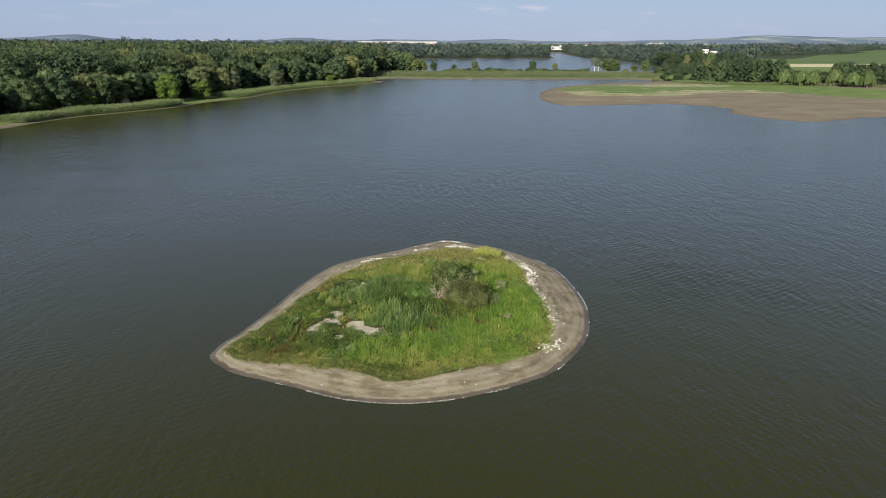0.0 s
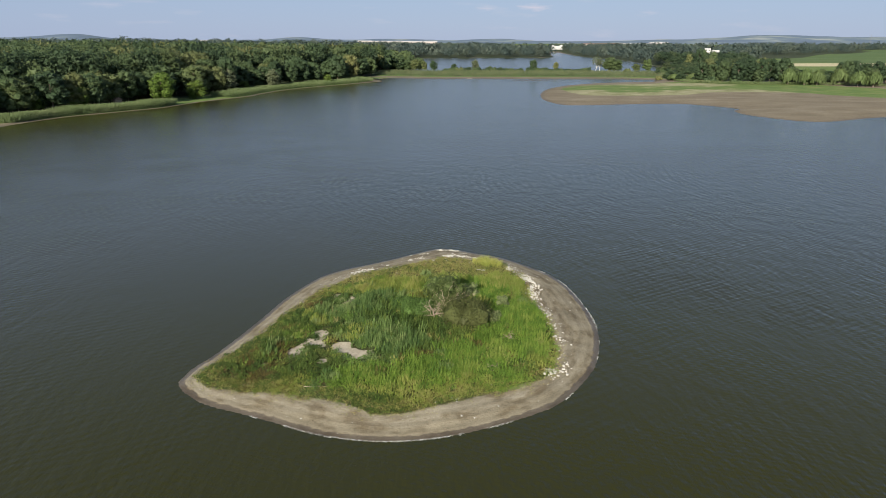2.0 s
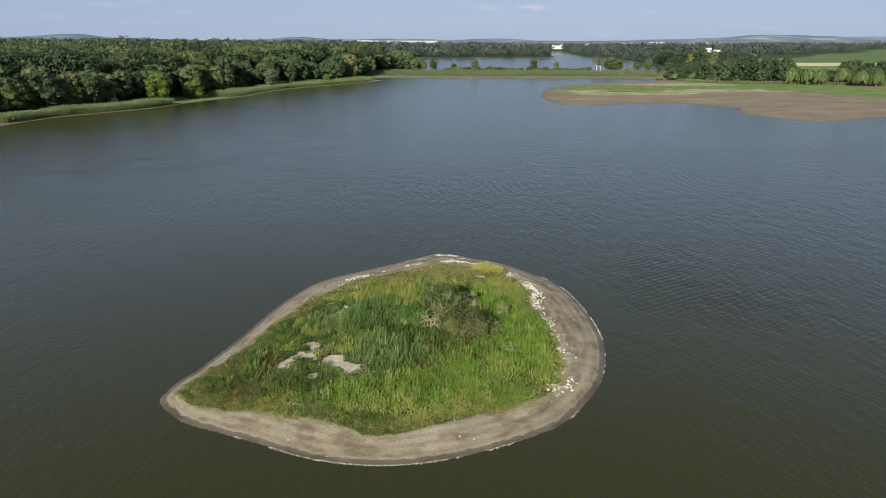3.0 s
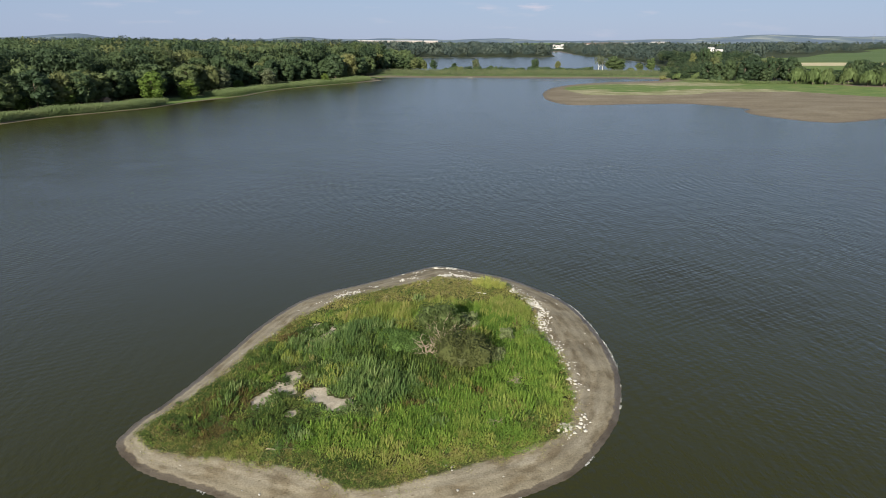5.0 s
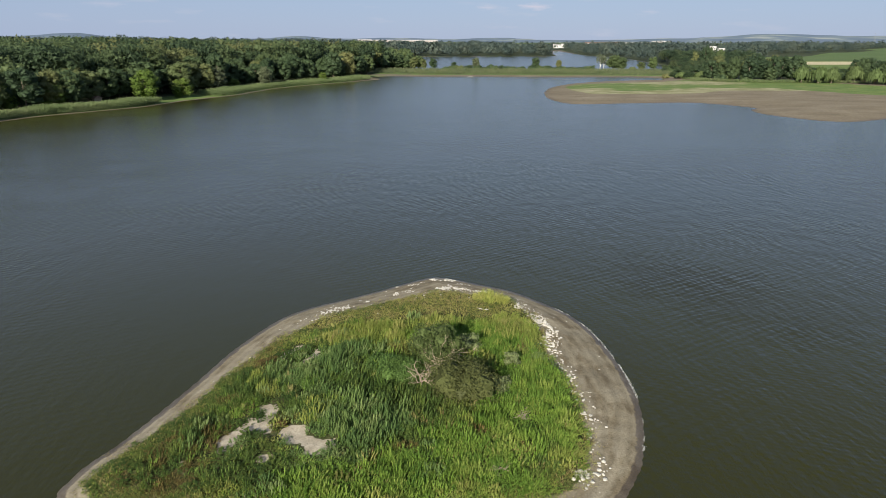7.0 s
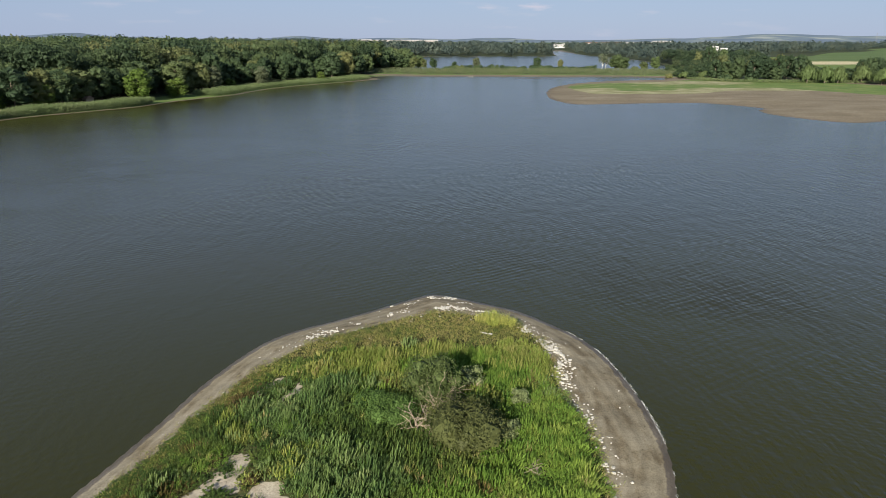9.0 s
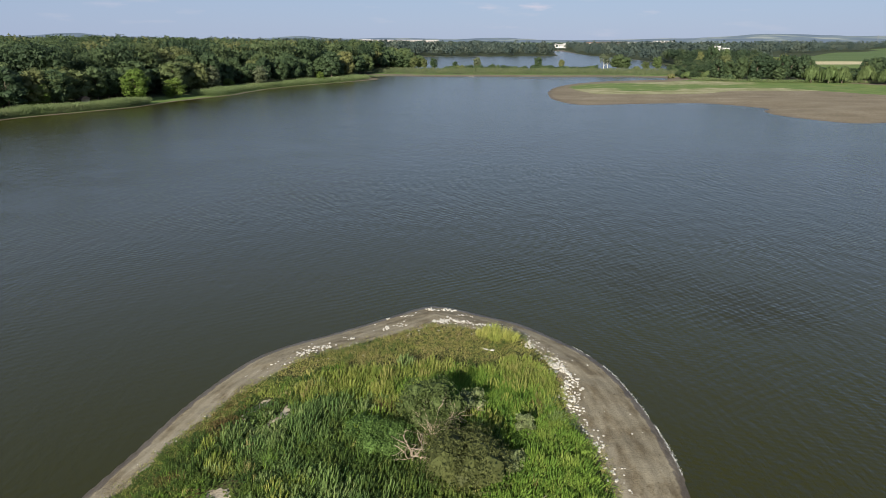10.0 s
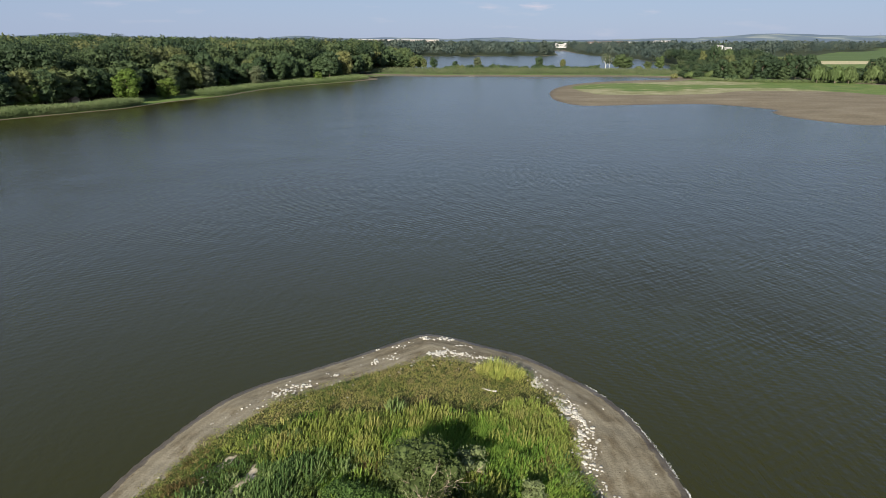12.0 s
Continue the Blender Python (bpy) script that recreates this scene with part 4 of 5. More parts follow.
def building(name, label, m, w, deep, h, roof, storeys, bays, roof_mat, wall_mat=None, tall=0.5):
    t = thing(name, label, "building", "", m)
    part("wall", sheet("wall", *box(-w / 2, w / 2, 0, deep, -2, h), wall_mat or M_RENDER), t)
    me = bpy.data.meshes.new("roof")
    v, f = gable(-w / 2, w / 2, 0, deep, h, h + roof)
    me.from_pydata([tuple(p) for p in v], [], [tuple(dict.fromkeys(int(i) for i in q)) for q in f])
    me.materials.append(roof_mat)
    part("roof", me, t)
    ww, hh = w / bays * 0.38, h / storeys * tall
    pane = sheet("window", *box(-ww / 2, ww / 2, -0.06, 0.1, 0, hh), M_GLASS)
    for s in range(storeys):
        for b in range(bays):
            part("window", pane, t, "", pose(-w / 2 + w * (b + 0.5) / bays, 0, h * (s + 0.28) / storeys))
    return t


M_STEEL = plain_material("galvanised_steel", (0.10, 0.11, 0.12), (0.16, 0.17, 0.18), 0.5)
M_PANEL = plain_material("pale_panels", (0.258, 0.226, 0.214), (0.326, 0.291, 0.277), 0.05)


def buildings():
    # white manor at the far end of the upper lake
    building("manor_house", "white manor house above the far end of the lake", Matrix.Translation((0, 0, 3)) @ on_land(310.6, 1838, 0.72, 0), 22, 12, 9, 2.0, 2, 8, M_GREY_ROOF)
    building("manor_wing", "white tall wing of the manor house", Matrix.Translation((0, 0, 3)) @ on_land(322.8, 1838, 0.72, 0), 9, 12, 13, 1.5, 3, 3, M_GREY_ROOF)
    building("manor_wing", "white tall wing of the manor house", Matrix.Translation((0, 0, 3)) @ on_land(300.5, 1838, 0.72, 0), 8, 12, 12, 1.5, 3, 3, M_GREY_ROOF)
    # white house above the trees
    building("tall_house", "tall white house rising above the tree tops", on_land(308, 758, 1, -18), 7, 8, 13.5, 2.0, 5, 3, M_GREY_ROOF)
    building("house_wing", "low white wing beside the tall house", on_land(302, 766, 1, -18), 6, 8, 16.0, 1.5, 6, 2, M_GREY_ROOF)
    # long halls on the far plain
    for x, y, w, h in ((-170, 2950, 290, 9), (-345, 2960, 60, 7), (-980, 2900, 60, 7), (-1050, 2950, 40, 6)):
        building("warehouse", "long white warehouse on the far plain", on_land(x, y), w, 60, h, 3.0, 1, 30, M_GREY_ROOF, M_PANEL, 0.12)
    for x, y, w, h in ((560, 2230, 90, 10), (640, 2220, 110, 9), (725, 2250, 60, 12), (500, 2260, 50, 9)):
        building("farm_hall", "long pale farm hall on a rise", on_land(x, y), w, 40, h, 3.5, 1, 14, M_ROOF if x < 600 else M_GREY_ROOF, M_PANEL, 0.15)
    building("hut", "small brown-roofed hut at the forest edge", on_land(-125, 254, 1, -40), 3.4, 2.6, 1.9, 1.0, 1, 2, M_ROOF, M_DEAD)
    x, y, top = 1262, 2000, 40.0
    t = thing("pylon", "grey lattice power pylon on the far hillside", "pylon", "", on_land(x, y))
    for a in (-1, 1):
        for b in (-1, 1):
            part("leg", sheet("leg", *tube([(a * 3.5, b * 3.5, -1), (a * 1.2, b * 1.2, 26), (0, 0, top)], (0.14, 0.12, 0.09), 4), M_STEEL), t)
    for z, w in ((25, 8.0), (30, 6.5), (35, 5.0)):
        part("arm", sheet("arm", *tube([(-w, 0, z), (0, 0, z + 0.8), (w, 0, z)], (0.07, 0.13, 0.07), 4), M_STEEL), t)
    for k in range(7):
        z0, w0, w1 = k * 4.0, 3.5 - k * 0.38, 3.5 - (k + 1) * 0.38
        part("brace", sheet("brace", *tube([(-w0, -w0, z0), (w1, -w1, z0 + 4)], (0.07, 0.07), 4), M_STEEL), t)
    # old outlet on the shore of the dam
    t = thing("outlet", "small pale concrete outlet on the muddy shore", "outlet", "", Matrix.Translation((20, 458.5, 0.0)))
    part("wall", sheet("wall", *box(-1.4, -0.7, -0.5, 0.5, -0.3, 0.45), M_CONCRETE), t)
    part("wall", sheet("wall", *box(0.7, 1.4, -0.5, 0.5, -0.3, 0.45), M_CONCRETE), t)
    part("slab", sheet("slab", *box(-1.6, 1.6, -0.6, 0.6, 0.45, 0.62), M_CONCRETE), t)


def far_hills():
    az, rad = np.radians(np.linspace(-52, 52, 180)), np.linspace(3150, 4750, 26)
    A, R = np.meshgrid(az, rad)
    a, q = np.degrees(A.ravel()), R.ravel()
    g = lambda c, w: np.exp(-((a - c) / w) ** 2)
    rise = 0.0022 + 0.0062 * g(-28.6, 2.3) + 0.0016 * g(-33, 3.5) + 0.0042 * g(-12.0, 2.2) + 0.0022 * g(-4, 4.0) + 0.0030 * g(4.5, 2.5) + 0.0078 * g(25.5, 5.0) + 0.0062 * g(36, 6.5) + 0.0018 * g(17, 3.0)
    rise = rise + 0.0006 * (patches(a, q * 0, 0.9) - 0.5) + 0.0004 * (patches(a, q * 0 + 5, 0.25) - 0.5)
    x, y = q * np.sin(A.ravel()), q * np.cos(A.ravel())
    t = smooth(3150, 4600, q)
    z = land_height(x, y, np.full(x.shape, 800.0)) * (1 - t) - 3 * (1 - t) + (23.5 + rise * 4600) * t
    mat, nodes, links, bsdf = material("hazy_hills")
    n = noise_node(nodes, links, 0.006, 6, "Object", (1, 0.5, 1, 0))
    # aerial haze is painted into the colour of woods and pale fields
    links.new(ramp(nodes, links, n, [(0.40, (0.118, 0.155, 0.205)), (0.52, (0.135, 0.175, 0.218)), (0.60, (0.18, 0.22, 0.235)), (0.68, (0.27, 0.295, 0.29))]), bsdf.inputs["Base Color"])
    bsdf.inputs["Roughness"].default_value = 1.0
    bsdf.inputs["Specular IOR Level"].default_value = 0.0
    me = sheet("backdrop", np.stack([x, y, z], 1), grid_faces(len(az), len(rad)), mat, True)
    tagged(new("backdrop", me), "wooded hills on the horizon, coloured with blue haze", "hills", kind="structure")


woods()
reeds()
bank_trees()
buildings()
far_hills()

# ---- the island's plants ----
M_RUSH = leaf_material("rush_leaves", [(0, (0.088, 0.160, 0.052)), (0.6, (0.195, 0.282, 0.092)), (1, (0.278, 0.332, 0.142))], spread=0.22, through=0.52)
M_GRASS = leaf_material("grass_leaves", [(0, (0.096, 0.190, 0.036)), (0.6, (0.208, 0.320, 0.058)), (1, (0.300, 0.362, 0.092))], spread=0.22, through=0.52)
M_HERB = leaf_material("herb_leaves", [(0, (0.062, 0.110, 0.032)), (0.6, (0.130, 0.192, 0.048)), (0.9, (0.195, 0.232, 0.062)), (1, (0.215, 0.175, 0.068))], spread=0.25, through=0.5)
M_TURF = leaf_material("turf_leaves", [(0, (0.185, 0.240, 0.052)), (0.4, (0.285, 0.290, 0.085)), (0.8, (0.350, 0.305, 0.125)), (1, (0.375, 0.245, 0.130))], spread=0.4, through=0.5)
M_STRAW = leaf_material("straw_leaves", [(0, (0.273, 0.282, 0.083)), (0.6, (0.351, 0.302, 0.137)), (1, (0.254, 0.146, 0.078))], spread=0.5, through=0.35)
M_TUSSOCK = leaf_material("tussock_leaves", [(0, (0.300, 0.360, 0.080)), (1, (0.400, 0.400, 0.120))], True, spread=0.6, through=0.45)
M_RUST = leaf_material("rusty_leaves", [(0, (0.120, 0.128, 0.036)), (0.6, (0.165, 0.130, 0.046)), (1, (0.190, 0.138, 0.060))], spread=0.3, through=0.4)
M_YELLOW = leaf_material("flowering_leaves", [(0, (0.160, 0.225, 0.050)), (0.6, (0.300, 0.348, 0.086)), (1, (0.372, 0.350, 0.125))], spread=0.22, through=0.52)
M_SHRUB = leaf_material("shrub_leaves", [(0, (0.086, 0.118, 0.040)), (1, (0.104, 0.136, 0.045))], True, spread=0.6)
M_DULL = leaf_material("dull_leaves", [(0, (0.092, 0.104, 0.037)), (1, (0.108, 0.118, 0.041))], True, spread=0.6)
M_DARKLEAF = leaf_material("dark_leaves", [(0, (0.088, 0.152, 0.041)), (1, (0.113, 0.184, 0.048))], True, spread=0.6)
M_PALE = leaf_material("pale_leaves", [(0, (0.168, 0.204, 0.090)), (1, (0.192, 0.228, 0.102))], True, spread=0.6)
M_FOAM = plain_material("foam", (0.42, 0.42, 0.39), (0.58, 0.58, 0.55), 8.0, 0.6)


def herb_tuft(seed, stems, height, spread, leaf, per, up=0.9, fuzz=0.13):
    """Branching broad-leaved stems."""
    r = np.random.default_rng(seed)
    pieces = []
    for k in range(stems):
        a = r.uniform(0, 6.283)
        foot = np.array((math.cos(a), math.sin(a), 0)) * spread * math.sqrt(r.random())
        h = height * r.uniform(0.65, 1.1)
        t = np.linspace(0.25, 1.0, per)
        c = foot * (1 + 0.5 * t[:, None]) + np.stack([0.06 * h * t, 0.02 * h * t, h * t], 1) + r.normal(0, 1, (per, 3)) * (fuzz * (1.15 - t))[:, None] * (1, 1, 0.4)
        d = np.stack([np.cos(np.arange(per) * 2.4), np.sin(np.arange(per) * 2.4), np.full(per, 0.9) if up < 1 else np.full(per, 0.25)], 1)
        pieces.append(leaves(c, d, leaf * (1.25 - 0.6 * t), r, 0.35, 0.5))
    return merge(pieces)


def bushy_clump(seed, shoots, thick, spikes, length, width, droop=0.45, low=0.42, rise=1.0):
    """A domed clump of plump leafy shoots, about one unit high and one wide, with its longest shoots in the middle."""
    r = np.random.default_rng(seed)
    pieces, side = [], 3
    for k in range(shoots):
        rho, a = math.sqrt((k + 0.5) / shoots), k * 2.4 + r.uniform(-0.6, 0.6)
        ray = np.array((math.cos(a), math.sin(a), 0))
        h = (1.0 - droop * rho ** 2) * r.uniform(0.70, 1.15)
        foot = ray * rho * 0.34
        tip = foot + ray * rho * 0.20 + np.array((r.normal(0, 0.06), r.normal(0, 0.06), h))
        way = tip - foot
        rings = []
        for t, w in ((low + 0.38 * (1 - low), 1.0), (low + 0.72 * (1 - low), 0.85)):
            q = np.arange(side) * 2 * np.pi / side + r.uniform(0, 1.5)
            rad = thick * w * r.uniform(0.55, 1.35, side)
            rings.append(foot + way * t + np.stack([np.cos(q) * rad, np.sin(q) * rad, r.normal(0, 0.035, side)], 1))
        v = np.concatenate([[foot + way * low], rings[0], rings[1], [tip]])
        f = []
        for i in range(side):
            j = (i + 1) % side
            f += [(0, 1 + j, 1 + i), (1 + i, 1 + j, 4 + j), (1 + i, 4 + j, 4 + i), (4 + i, 4 + j, 7)]
        pieces.append((v, np.array(f)))
        t = r.uniform(low + 0.2 * (1 - low), 0.97, spikes)
        q = r.uniform(0, 6.283, spikes)
        o, s = np.stack([np.cos(q), np.sin(q), q * 0], 1), np.stack([-np.sin(q), np.cos(q), q * 0], 1)
        c = foot + way * t[:, None] + o * (thick * 0.5)
        out = o * (length * r.uniform(0.5, 1.0, (spikes, 1))) + np.stack([q * 0, q * 0, length * rise * r.uniform(0.5, 1.2, spikes)], 1)
        pieces.append((np.stack([c + s * width, c - s * width, c + out], 1).reshape(-1, 3), np.arange(spikes * 3).reshape(-1, 3)))
    return merge(pieces)


def island_plants():
    r = np.random.default_rng(51)
    def field(gap, edge=-0.1):
        X, Y = np.meshgrid(np.arange(-17.5, 13, gap), np.arange(37, 72, gap))
        x, y = X.ravel() + r.uniform(-0.5, 0.5, X.size) * gap, Y.ravel() + r.uniform(-0.5, 0.5, X.size) * gap
        g = -distance(GREEN, x, y) + 0.7 * (patches(x, y, 1.5) - 0.5)
        keep = (g > edge) & ((sand_cover(x, y) < -0.10) | (patches(x + 3, y, 0.3) > 0.80))
        x, y, g = x[keep], y[keep], g[keep]
        north = smooth(62.3, 63.6, y + 1.2 * (patches(x, y, 2.0) - 0.5) + 0.10 * np.abs(x - 1) - 2.2 * smooth(6.2, 7.5, x))
        return x, y, g, north
    def bump(x, y, cx, cy, rx, ry):
        return np.exp(-((x - cx) / rx) ** 2 - ((y - cy) / ry) ** 2)
    def scores(x, y, g):
        """Which kind of clump grows: grey-green rush, bright green, dark leafy, yellow-olive, rusty."""
        n = lambda k, s: 0.75 * (patches(x + 31 * k, y - 17 * k, s) - 0.5) + 0.35 * (r.random(x.shape) - 0.5)
        rush = 0.70 * bump(x, y, -4.0, 48.5, 5.0, 5.0) + 0.50 * bump(x, y, -6, 57, 4.0, 3.5) + 0.55 * bump(x, y, 6.3, 50.5, 2.4, 1.8) + n(1, 2.2)
        bright = 0.16 + 0.55 * bump(x, y, 8, 52, 4, 7) + 0.55 * bump(x, y, 3, 43.5, 6.5, 3.0) + 0.7 * bump(x, y, 4.8, 59.8, 4.0, 3.0) + n(2, 2.6)
        dark = 0.16 + 0.60 * bump(x, y, -12, 48, 4.5, 7) + 0.70 * bump(x, y, -1.0, 52.3, 3.0, 3.8) + 0.50 * bump(x, y, 3.5, 49.2, 2.6, 1.8) + 0.25 * smooth(2.2, 0.6, g) * (x < 2) + n(3, 2.4)
        olive = 0.12 + 0.66 * bump(x, y, -2, 61, 7, 2.6) + 0.85 * bump(x, y, 8.2, 64, 3.0, 5.0) + 0.22 * bump(x, y, 3, 41, 7, 2.0) + n(4, 1.8)
        rusty = 0.66 * bump(x, y, -13, 45.5, 4.5, 5) + 0.48 * bump(x, y, -10.5, 57, 2.0, 6) + 0.50 * bump(x, y, 0, 63.8, 8, 1.0) + 0.30 * bump(x, y, 8.6, 59, 2, 4) + n(5, 1.4)
        return np.argmax(np.stack([rush, bright, dark, olive, rusty]), 0)
    def lay(name, label, kinds, x, y, size, tall, mat, blur=0.35):
        places = np.stack([x, y, island_height(x, y) - 0.03], 1)
        v, f, tone = scatter(kinds, places, size, r, tall, 0.13)
        tone = np.clip(tone * (1 - blur) + blur * patches(v[:, 0] + 40, v[:, 1], 2.2), 0, 1)
        tagged(new(name, sheet(name, v, f, mat, tone=tone)), label, "plants", kind="stuff")
    rim = lambda x, g: 0.24 + 0.76 * smooth(0.3, 1.0 + 2.2 * smooth(8, 5, x), g)
    feathery = [bushy_clump(600 + k, 26, 0.034, 7, 0.095, 0.019) for k in range(6)]
    broad = [bushy_clump(610 + k, 20, 0.024, 12, 0.085, 0.036, 0.65, 0.30, 0.45) for k in range(6)]
    soft = [bushy_clump(620 + k, 28, 0.031, 6, 0.090, 0.017, 0.35) for k in range(6)]
    grasses = [blade_tuft(626 + k, 15, 0.9, 0.17, 0.012, 0.22, 0.3, 0.5) for k in range(4)]
    leafy = [herb_tuft(650 + k, 3, 1.0, 0.15, 0.046, 12, 0.9, 0.14) for k in range(5)]
    turfs = [blade_tuft(660 + k, 9, 1.0, 0.13, 0.02, 0.5) for k in range(5)]
    # clumps, the main cover
    x, y, g, north = field(0.60, 0.15)
    m = (north < 0.55) & ((bump(x, y, 4.6, 59.8, 3.2, 1.9) < 0.45) | (r.random(len(x)) < 0.15))
    x, y, g = x[m], y[m], g[m]
    kind = scores(x, y, g)
    wide = r.uniform(0.85, 1.45, len(x)) * (0.6 + 0.4 * rim(x, g))
    tall = r.uniform(0.70, 1.20, len(x)) * rim(x, g) * (0.45 + 0.65 * patches(x + 70, y, 2.6) + 0.60 * patches(x + 17, y + 29, 1.0)) * (1 - 0.62 * smooth(-1.2, -0.2, sand_cover(x, y + 0.9)))
    for k, (name, label, kinds, h, w, mat) in enumerate((("rushes", "grey-green feathery plants in dense clumps", feathery, 0.86, 0.95, M_RUSH),
                                                         ("tall_weeds", "bright green leafy weeds in dense clumps", soft + broad[:2], 0.72, 0.95, M_GRASS),
                                                         ("weeds", "dark green bushy weeds covering the island", broad, 0.74, 1.05, M_HERB),
                                                         ("tall_weeds", "yellow-green flowering weeds in loose clumps", soft + feathery[:2], 0.74, 0.9, M_YELLOW),
                                                         ("weeds", "rust-brown seeding weeds in small clumps", broad + feathery[:2], 0.60, 0.85, M_RUST))):
        m = kind == k
        lay(name, label, kinds, x[m], y[m], w * wide[m], h * tall[m], mat, 0.25)
    # low growth and grass between the clumps
    x, y, g, north = field(0.20)
    tallness = r.uniform(0.85, 1.15, len(x)) * rim(x, g) * (0.8 + 0.4 * patches(x + 70, y, 2.5))
    tallness = tallness * (1 - 0.6 * smooth(-1.2, -0.2, sand_cover(x, y + 0.9)))
    tallp = north < 0.5
    under = scores(x, y, g)
    for k, (label, kinds, share, mat) in enumerate((("grey-green low growth between the clumps", grasses, 0.62, M_RUSH), ("soft green grass between the clumps", grasses, 0.7, M_GRASS),
                                                    ("low leafy dark green growth", leafy, 0.36, M_HERB), ("pale yellow-green grass in loose patches", grasses, 0.7, M_YELLOW),
                                                    ("low rusty brown growth between green clumps", leafy, 0.35, M_RUST))):
        m = tallp & (under == k) & (r.random(len(x)) < share)
        lay("low_growth", label, kinds, x[m], y[m], np.full(m.sum(), 1.1), 0.47 * tallness[m] + 0.05, mat)
    m = tallp & (r.random(len(x)) < 0.06 + 0.85 * smooth(0.25, 0.6, bump(x, y, 4.6, 59.8, 3.2, 1.9) + 0.3 * (patches(x, y, 1.2) - 0.5)))
    lay("tall_grass", "tall bright green grass swaying on the island", grasses, x[m], y[m], np.full(m.sum(), 1.0), 0.80 * tallness[m], M_GRASS)
    m = tallp & (patches(x + 11, y + 3, 1.3) > 0.66) & (r.random(len(x)) < 0.03)
    lay("dry_grass", "straw-coloured seeding grass among the green", grasses, x[m], y[m], np.full(m.sum(), 1.0), 0.75 * tallness[m], M_STRAW)
    m = ~tallp & (r.random(len(x)) < 0.05 + 0.25 * (patches(x, y + 9, 1.4) > 0.6))
    lay("weeds", "low green and rusty weeds on the turf", leafy, x[m], y[m], np.full(m.sum(), 0.8), 0.38 * tallness[m] / rim(x[m], g[m]), M_HERB)
    x, y, g, north = field(0.165, -0.9)
    m = ((north >= 0.4) | (g < 1.3)) & (r.random(len(x)) < 0.9 * smooth(-1.1, 1.0, g))
    lay("turf", "thin low turf, brown and green", turfs, x[m], y[m], np.full(m.sum(), 0.6), 0.20 * r.uniform(0.5, 1.3, m.sum()) * (0.45 + 0.55 * smooth(-0.8, 0.5, g[m])), M_TURF)


def limb_tree(seed, base, count, length, thick, up, bend=0.28):
    """Crooked bare limbs that fork twice."""
    r = np.random.default_rng(seed)
    pieces = []
    for k in range(count):
        a = r.uniform(0, 6.283)
        p = crooked(base, (math.cos(a) * 0.8, math.sin(a) * 0.8, up), length * r.uniform(0.7, 1.1), 7, bend, r)
        pieces.append(tube(p, np.linspace(thick, thick * 0.3, 8), 6))
        for j in range(4):
            s = p[2 + j]
            w = (p[3 + j] - p[2 + j]) / np.linalg.norm(p[3 + j] - p[2 + j]) + r.normal(0, 0.6, 3)
            q = crooked(s, w, length * r.uniform(0.3, 0.55), 5, bend, r)
            pieces.append(tube(q, np.linspace(thick * 0.45, thick * 0.12, 6), 5))
            for _ in range(2):
                t = crooked(q[int(r.integers(1, 4))], w + r.normal(0, 0.7, 3), length * 0.22, 3, bend, r)
                pieces.append(tube(t, np.linspace(thick * 0.2, thick * 0.07, 4), 4))
    return merge(pieces)


